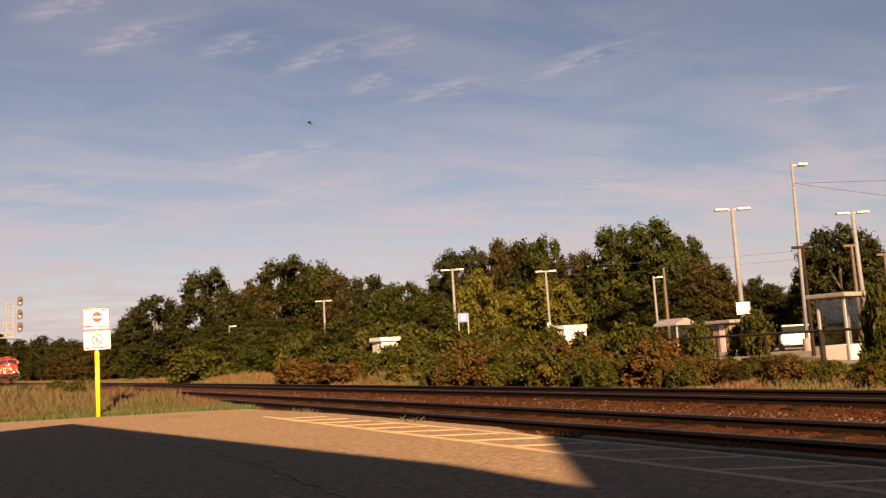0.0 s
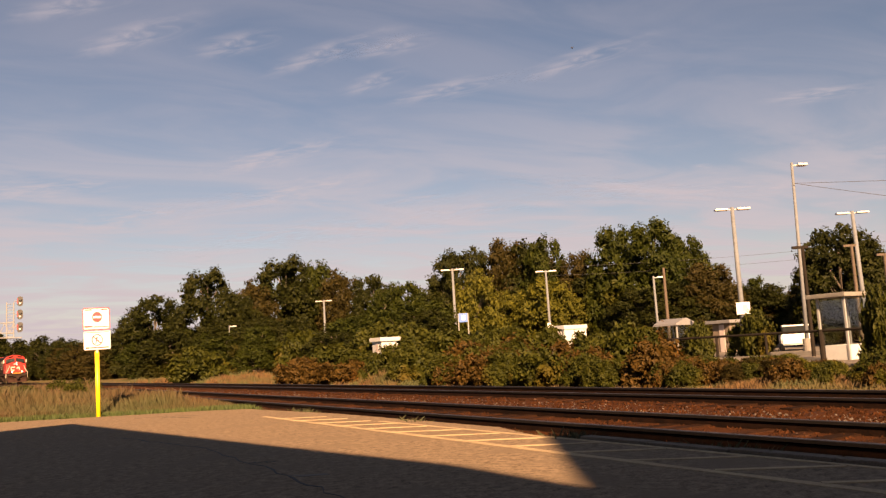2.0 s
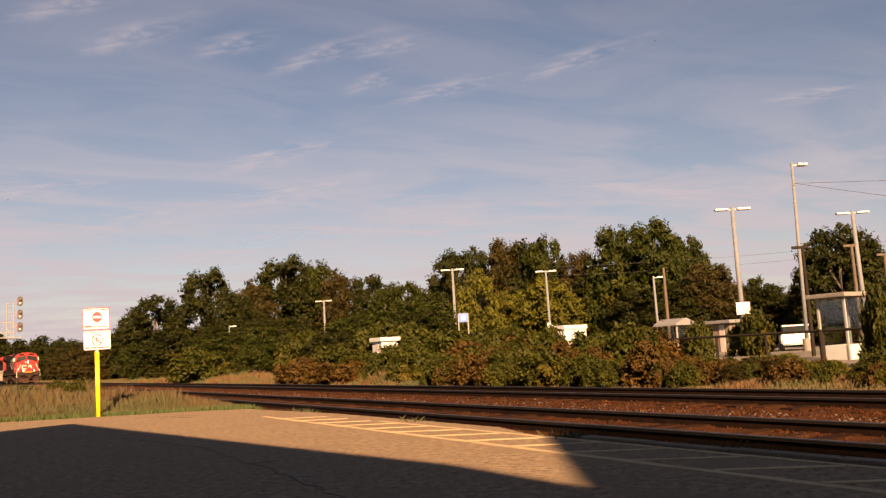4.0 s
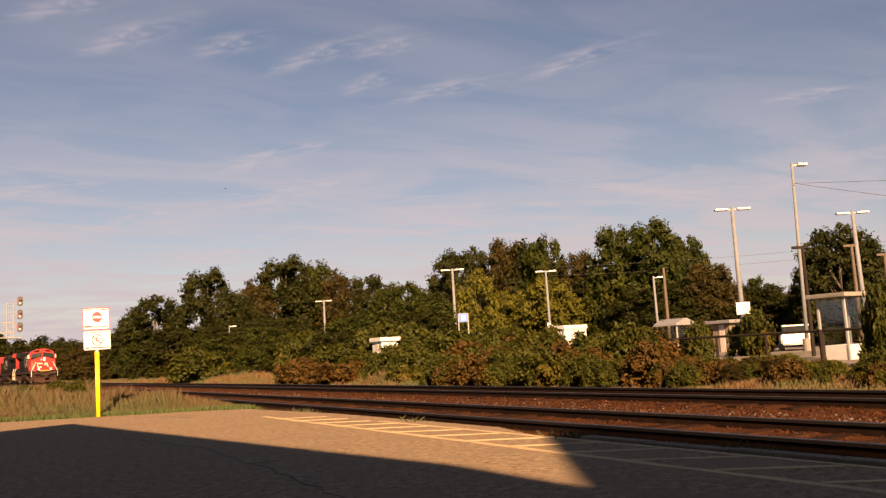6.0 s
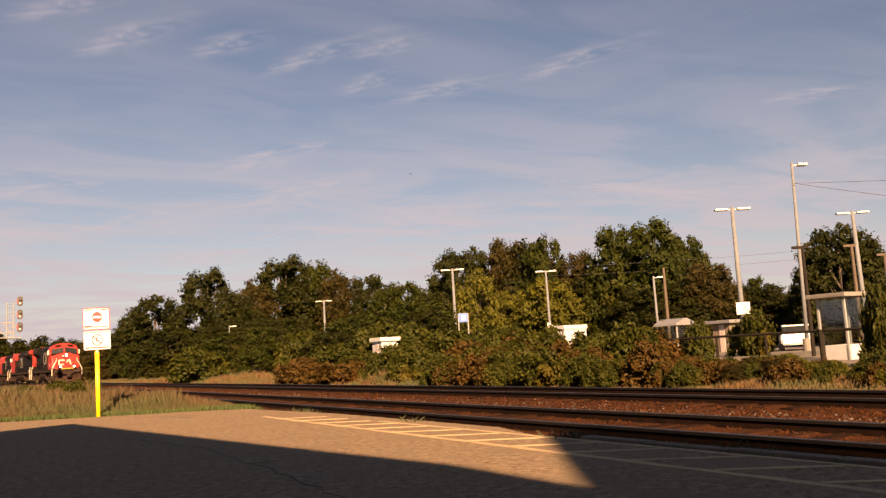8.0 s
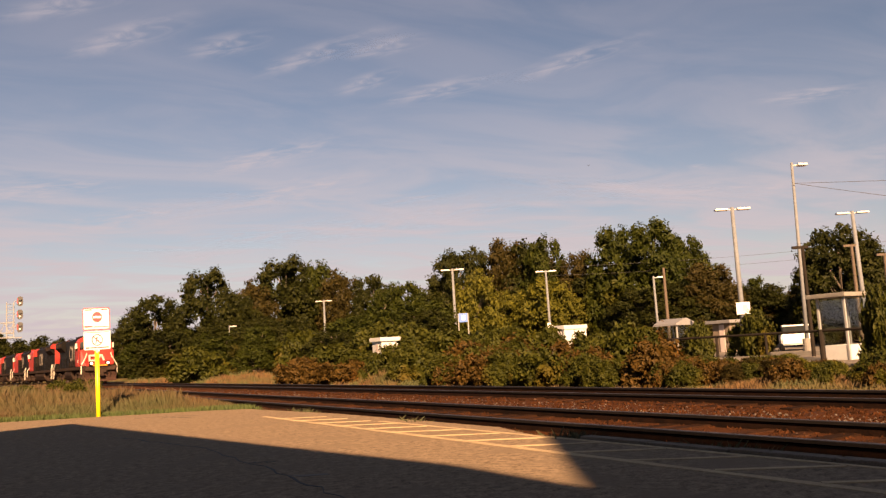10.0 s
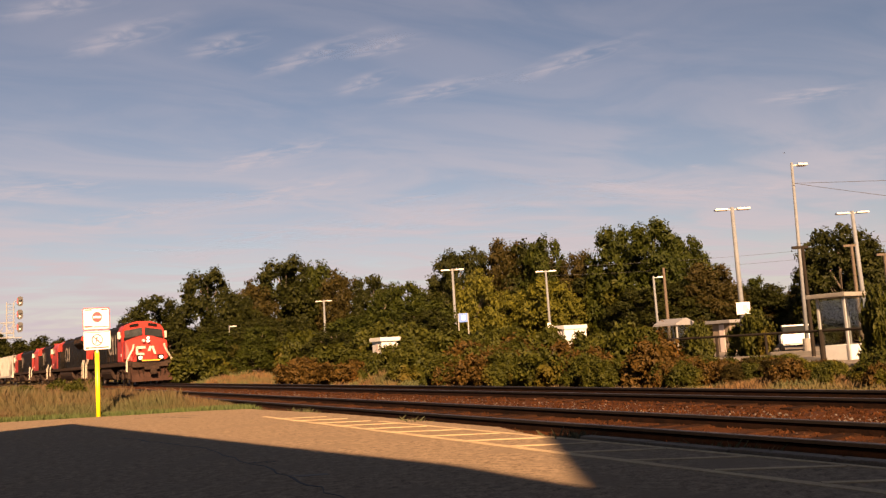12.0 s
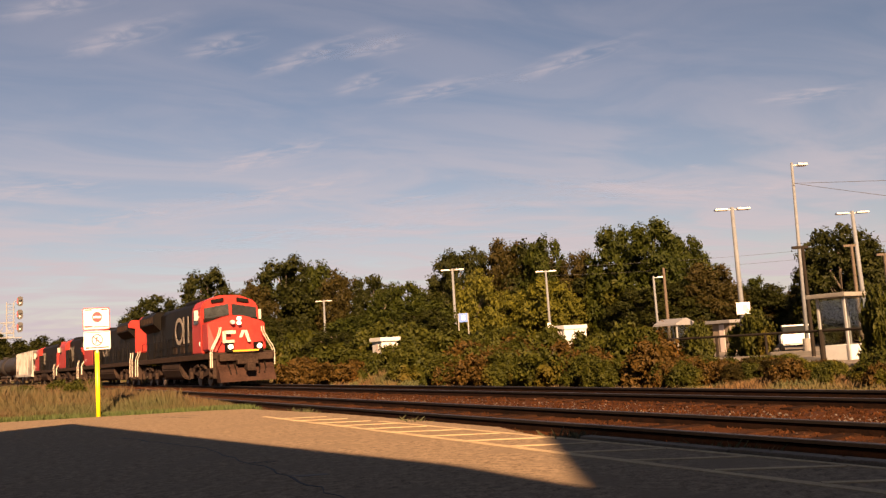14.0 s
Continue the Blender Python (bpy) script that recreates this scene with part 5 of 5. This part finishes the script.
# ---- sky: thin high cloud drifting on the wind ----
def cloud_material(name, veil):
    m = bpy.data.materials.new(name)
    m.use_nodes = True
    n, l = m.node_tree.nodes, m.node_tree.links
    n.remove(n["Principled BSDF"])
    co = n.new("ShaderNodeTexCoord")
    mp = n.new("ShaderNodeMapping")
    mp.inputs["Rotation"].default_value = (0, 0, radians(30 if veil else 0))
    mp.inputs["Scale"].default_value = (0.0017, 0.0033, 0) if veil else (0.011, 0.024, 0)
    l.new(co.outputs["Object"], mp.inputs[0])
    a = n.new("ShaderNodeTexNoise")
    a.inputs["Scale"].default_value, a.inputs["Detail"].default_value, a.inputs["Roughness"].default_value, a.inputs["Distortion"].default_value = 1.6, 6 if veil else 8, 0.55, 0.9
    l.new(mp.outputs[0], a.inputs["Vector"])
    r = n.new("ShaderNodeMapRange")
    r.interpolation_type = "SMOOTHSTEP"
    r.inputs[1].default_value, r.inputs[2].default_value = (0.30, 0.68) if veil else (0.35, 0.74)
    l.new(a.outputs[0], r.inputs[0])
    ln = n.new("ShaderNodeVectorMath")
    ln.operation = "LENGTH"
    f = n.new("ShaderNodeMapRange")
    f.interpolation_type = "SMOOTHSTEP"
    mul = n.new("ShaderNodeMath")
    mul.operation = "MULTIPLY"
    if veil:
        l.new(co.outputs["Object"], ln.inputs[0])
        f.inputs[1].default_value, f.inputs[2].default_value = 850, 1900
        f.inputs[3].default_value, f.inputs[4].default_value = 0.18, 0.62
        haze = n.new("ShaderNodeMapRange")
        haze.inputs[1].default_value, haze.inputs[2].default_value, haze.inputs[3].default_value, haze.inputs[4].default_value = 900, 4200, 0.0, 0.55
        l.new(ln.outputs["Value"], haze.inputs[0])
    else:
        g = n.new("ShaderNodeMapping")
        g.inputs["Location"].default_value = (-1, -1, 0)
        g.inputs["Scale"].default_value = (2, 2, 0)
        l.new(co.outputs["Generated"], g.inputs[0])
        l.new(g.outputs[0], ln.inputs[0])
        f.inputs[1].default_value, f.inputs[2].default_value = 1.0, 0.0
        f.inputs[3].default_value, f.inputs[4].default_value = 0.0, 0.7
    l.new(ln.outputs["Value"], f.inputs[0])
    l.new(r.outputs[0], mul.inputs[0])
    l.new(f.outputs[0], mul.inputs[1])
    fac = mul.outputs[0]
    if veil:
        ad = n.new("ShaderNodeMath")
        ad.operation, ad.use_clamp = "ADD", True
        l.new(fac, ad.inputs[0])
        l.new(haze.outputs[0], ad.inputs[1])
        fac = ad.outputs[0]
    tr = n.new("ShaderNodeBsdfTransparent")
    em = n.new("ShaderNodeEmission")
    em.inputs[0].default_value, em.inputs[1].default_value = (*CLOUD, 1), CLOUD_GLOW
    mx = n.new("ShaderNodeMixShader")
    l.new(fac, mx.inputs[0])
    l.new(tr.outputs[0], mx.inputs[1])
    l.new(em.outputs[0], mx.inputs[2])
    l.new(mx.outputs[0], n["Material Output"].inputs[0])
    return m


CLOUD, CLOUD_GLOW = (0.88, 0.88, 0.98), 0.156
VEIL_MAT, WISP_MAT = cloud_material("veil_of_cloud", True), cloud_material("wisp_of_cloud", False)
DRIFT = []


def sky_sheet():
    """A shallow vault of thin cloud, high ahead of the sun's side."""
    vs, fs = [], []
    rs, n = [60, 300, 700, 1100, 1600, 2200, 3000, 3800, 4500, 4750], 44
    for r in rs:
        for i in range(n + 1):
            a = radians(36 - 112 + 224 * i / n)
            vs.append((r * math.sin(a), r * math.cos(a), -300 * (r / 4750) ** 2.2))
    for j in range(len(rs) - 1):
        for i in range(n):
            k = j * (n + 1) + i
            fs.append((k, k + 1, k + n + 2, k + n + 1))
    ob = raw("backdrop", vs, fs, VEIL_MAT)
    ob.location = (0, 0, 320)
    tagged(ob, "thin pinkish veil of high cloud in the sky", "cloud", kind="structure")
    DRIFT.append(ob)


sky_sheet()


def wisp(x, y, length, width, turn, z=290):
    vs = [((i / 8 - 0.5) * length * 1.6, (j / 4 - 0.5) * width * 1.6, 0) for j in range(5) for i in range(9)]
    fs = [(j * 9 + i, j * 9 + i + 1, (j + 1) * 9 + i + 1, (j + 1) * 9 + i) for j in range(4) for i in range(8)]
    ob = raw("cloud", vs, fs, WISP_MAT)
    ob.matrix_basis = pose(x, y, z, 0, 0, turn)
    tagged(ob, "thin wispy streak of pinkish high cloud", "cloud", "cloud wisps", "structure")
    DRIFT.append(ob)


wisp(77, 685, 114, 33, -48, 290)
wisp(129, 734, 128, 39, -59, 289)
wisp(213, 719, 84, 41, -58, 288)
wisp(295, 709, 142, 36, -67, 287)
wisp(348, 666, 75, 34, -59, 286)
wisp(372, 760, 85, 34, -77, 285)
wisp(456, 755, 123, 52, -59, 284)
wisp(534, 620, 127, 47, -75, 283)
wisp(886, 609, 103, 66, -40, 282)
wisp(1060, 947, 30, 43, -72, 281)
wisp(106, 1376, 246, 135, -43, 280)
wisp(280, 1606, 384, 146, -62, 279)
wisp(366, 1083, 249, 88, -66, 278)
wisp(475, 1297, 355, 136, -67, 277)
wisp(613, 1718, 481, 225, -56, 276)
wisp(810, 1489, 622, 210, -72, 275)
wisp(1003, 1106, 459, 92, 5, 274)
wisp(1247, 1052, 696, 195, -22, 273)
wisp(706, 1272, 127, 72, -48, 272)
wisp(1423, 1592, 642, 336, -31, 271)
wisp(272, 2210, 476, 278, -13, 270)


# ---- birds ----
def bird(label):
    t = thing("bird", pose(0, 0, 50), label, "bird", "birds")
    bm = bmesh.new()
    for (a, r), (b, q) in zip([(-0.09, 0.004), (-0.06, 0.022), (0.0, 0.03), (0.06, 0.016)], [(-0.06, 0.022), (0.0, 0.03), (0.06, 0.016), (0.13, 0.006)]):
        tube(bm, (0, a, 0), (0, b, 0), r, q, 8)
    part("body", bm, SIGN_BLACK, t)
    wings = []
    for s in (-1, 1):
        bm = bmesh.new()
        prism(bm, [(0.0, -0.04), (s * 0.09, -0.06), (s * 0.19, 0.02), (s * 0.09, 0.02), (0.0, 0.04)], "z", -0.003, 0.003)
        wings.append(part("wing", bm, SIGN_BLACK, t))
    return t, wings


BIRD_A, WINGS_A = bird("small dark bird flying over the tracks")
BIRD_B, WINGS_B = bird("small dark bird crossing the sky")



# ---- ties, last ----
def ties():
    bm = bmesh.new()
    box(bm, -1.3, 1.3, -0.115, 0.115, -0.17, 0.0, 0.012)
    me = bpy.data.meshes.new("tie")
    bm.to_mesh(me)
    bm.free()
    me.materials.append(TIE)
    rnd = random.Random(4)
    for t, x0 in ((TRACK_NEAR, NEAR_RAIL), (TRACK_FAR, FAR_RAIL)):
        for i in range(150):
            y = 1.0 + 0.53 * i
            ob = new("tie", me)
            ob.parent = t
            ob.matrix_basis = pose(x0 + GAUGE / 2 + bend(y) + rnd.uniform(-0.05, 0.05), y + rnd.uniform(-0.03, 0.03), RAIL_Z - 0.128 + rnd.uniform(-0.025, 0.012), 0, 0, rnd.uniform(-1.5, 1.5))


ties()


# ---- motion of the things ----
def motions():
    times = [0.5 * i for i in range(29)]
    for t, behind, turned in TRAIN:
        walk(t, [(s, rail_pose(nose_y(s) + behind, turned)) for s in times])
    for wh, y in WHEELS:
        rows = [(k / 15, pose(0, y, 0.5, math.degrees((nose_y(0) - nose_y(k / 15)) / 0.5), 0, 0)) for k in range(211)]
        walk(wh, rows)
    for ob in DRIFT:
        m = ob.matrix_basis.copy()
        walk(ob, [(0, Matrix.Translation((5.8, -3.4, 0)) @ m), (14, Matrix.Translation((-5.8, 3.4, 0)) @ m)])
    walk(BIRD_A, [(0, pose(10.9, 27.4, 9.5, 0, 0, 200)), (0.3, pose(14.0, 29.0, 10.7, 0, 0, 205)), (0.6, pose(17.7, 31.2, 12.6, 0, 0, 210)),
                  (0.9, pose(21.9, 34.2, 15.2, 0, 0, 215)), (1.2, pose(26.2, 37.2, 17.4, 0, 0, 220)), (1.5, pose(30.6, 40.2, 19.3, 0, 0, 220)),
                  (2.1, pose(38.5, 44.4, 22.2, 0, 0, 220)), (3.0, pose(51.4, 53.6, 27.4, 0, 0, 220)), (5.0, pose(82.4, 74.4, 40.8, 0, 0, 220)),
                  (8.0, pose(131.0, 101.1, 62.4, 0, 0, 220)), (14.0, pose(247.4, 140.7, 122.9, 0, 0, 220))])
    walk(BIRD_B, [(0, pose(-57.4, 170.3, 28.4, 0, 0, 240)), (5.0, pose(13.1, 77.8, 16.7, 0, 0, 240)), (6.5, pose(20.6, 58.5, 14.2, 0, 0, 250)),
                  (7.0, pose(23.7, 56.6, 14.2, 0, 0, 255)), (7.4, pose(25.7, 55.5, 14.3, 0, 0, 260)), (8.2, pose(30.8, 53.6, 14.5, 0, 0, 260)),
                  (10.3, pose(47.7, 51.6, 15.9, 0, 0, 265)), (14.0, pose(98.5, 50.1, 21.5, 0, 0, 270))])
    for wings in (WINGS_A, WINGS_B):
        for s, wing in zip((-1, 1), wings):
            walk(wing, [(0.1 * k, pose(0, 0, 0, 0, s * (-10 + 32 * math.cos(1.9 * k)), 0)) for k in range(141)])


motions()
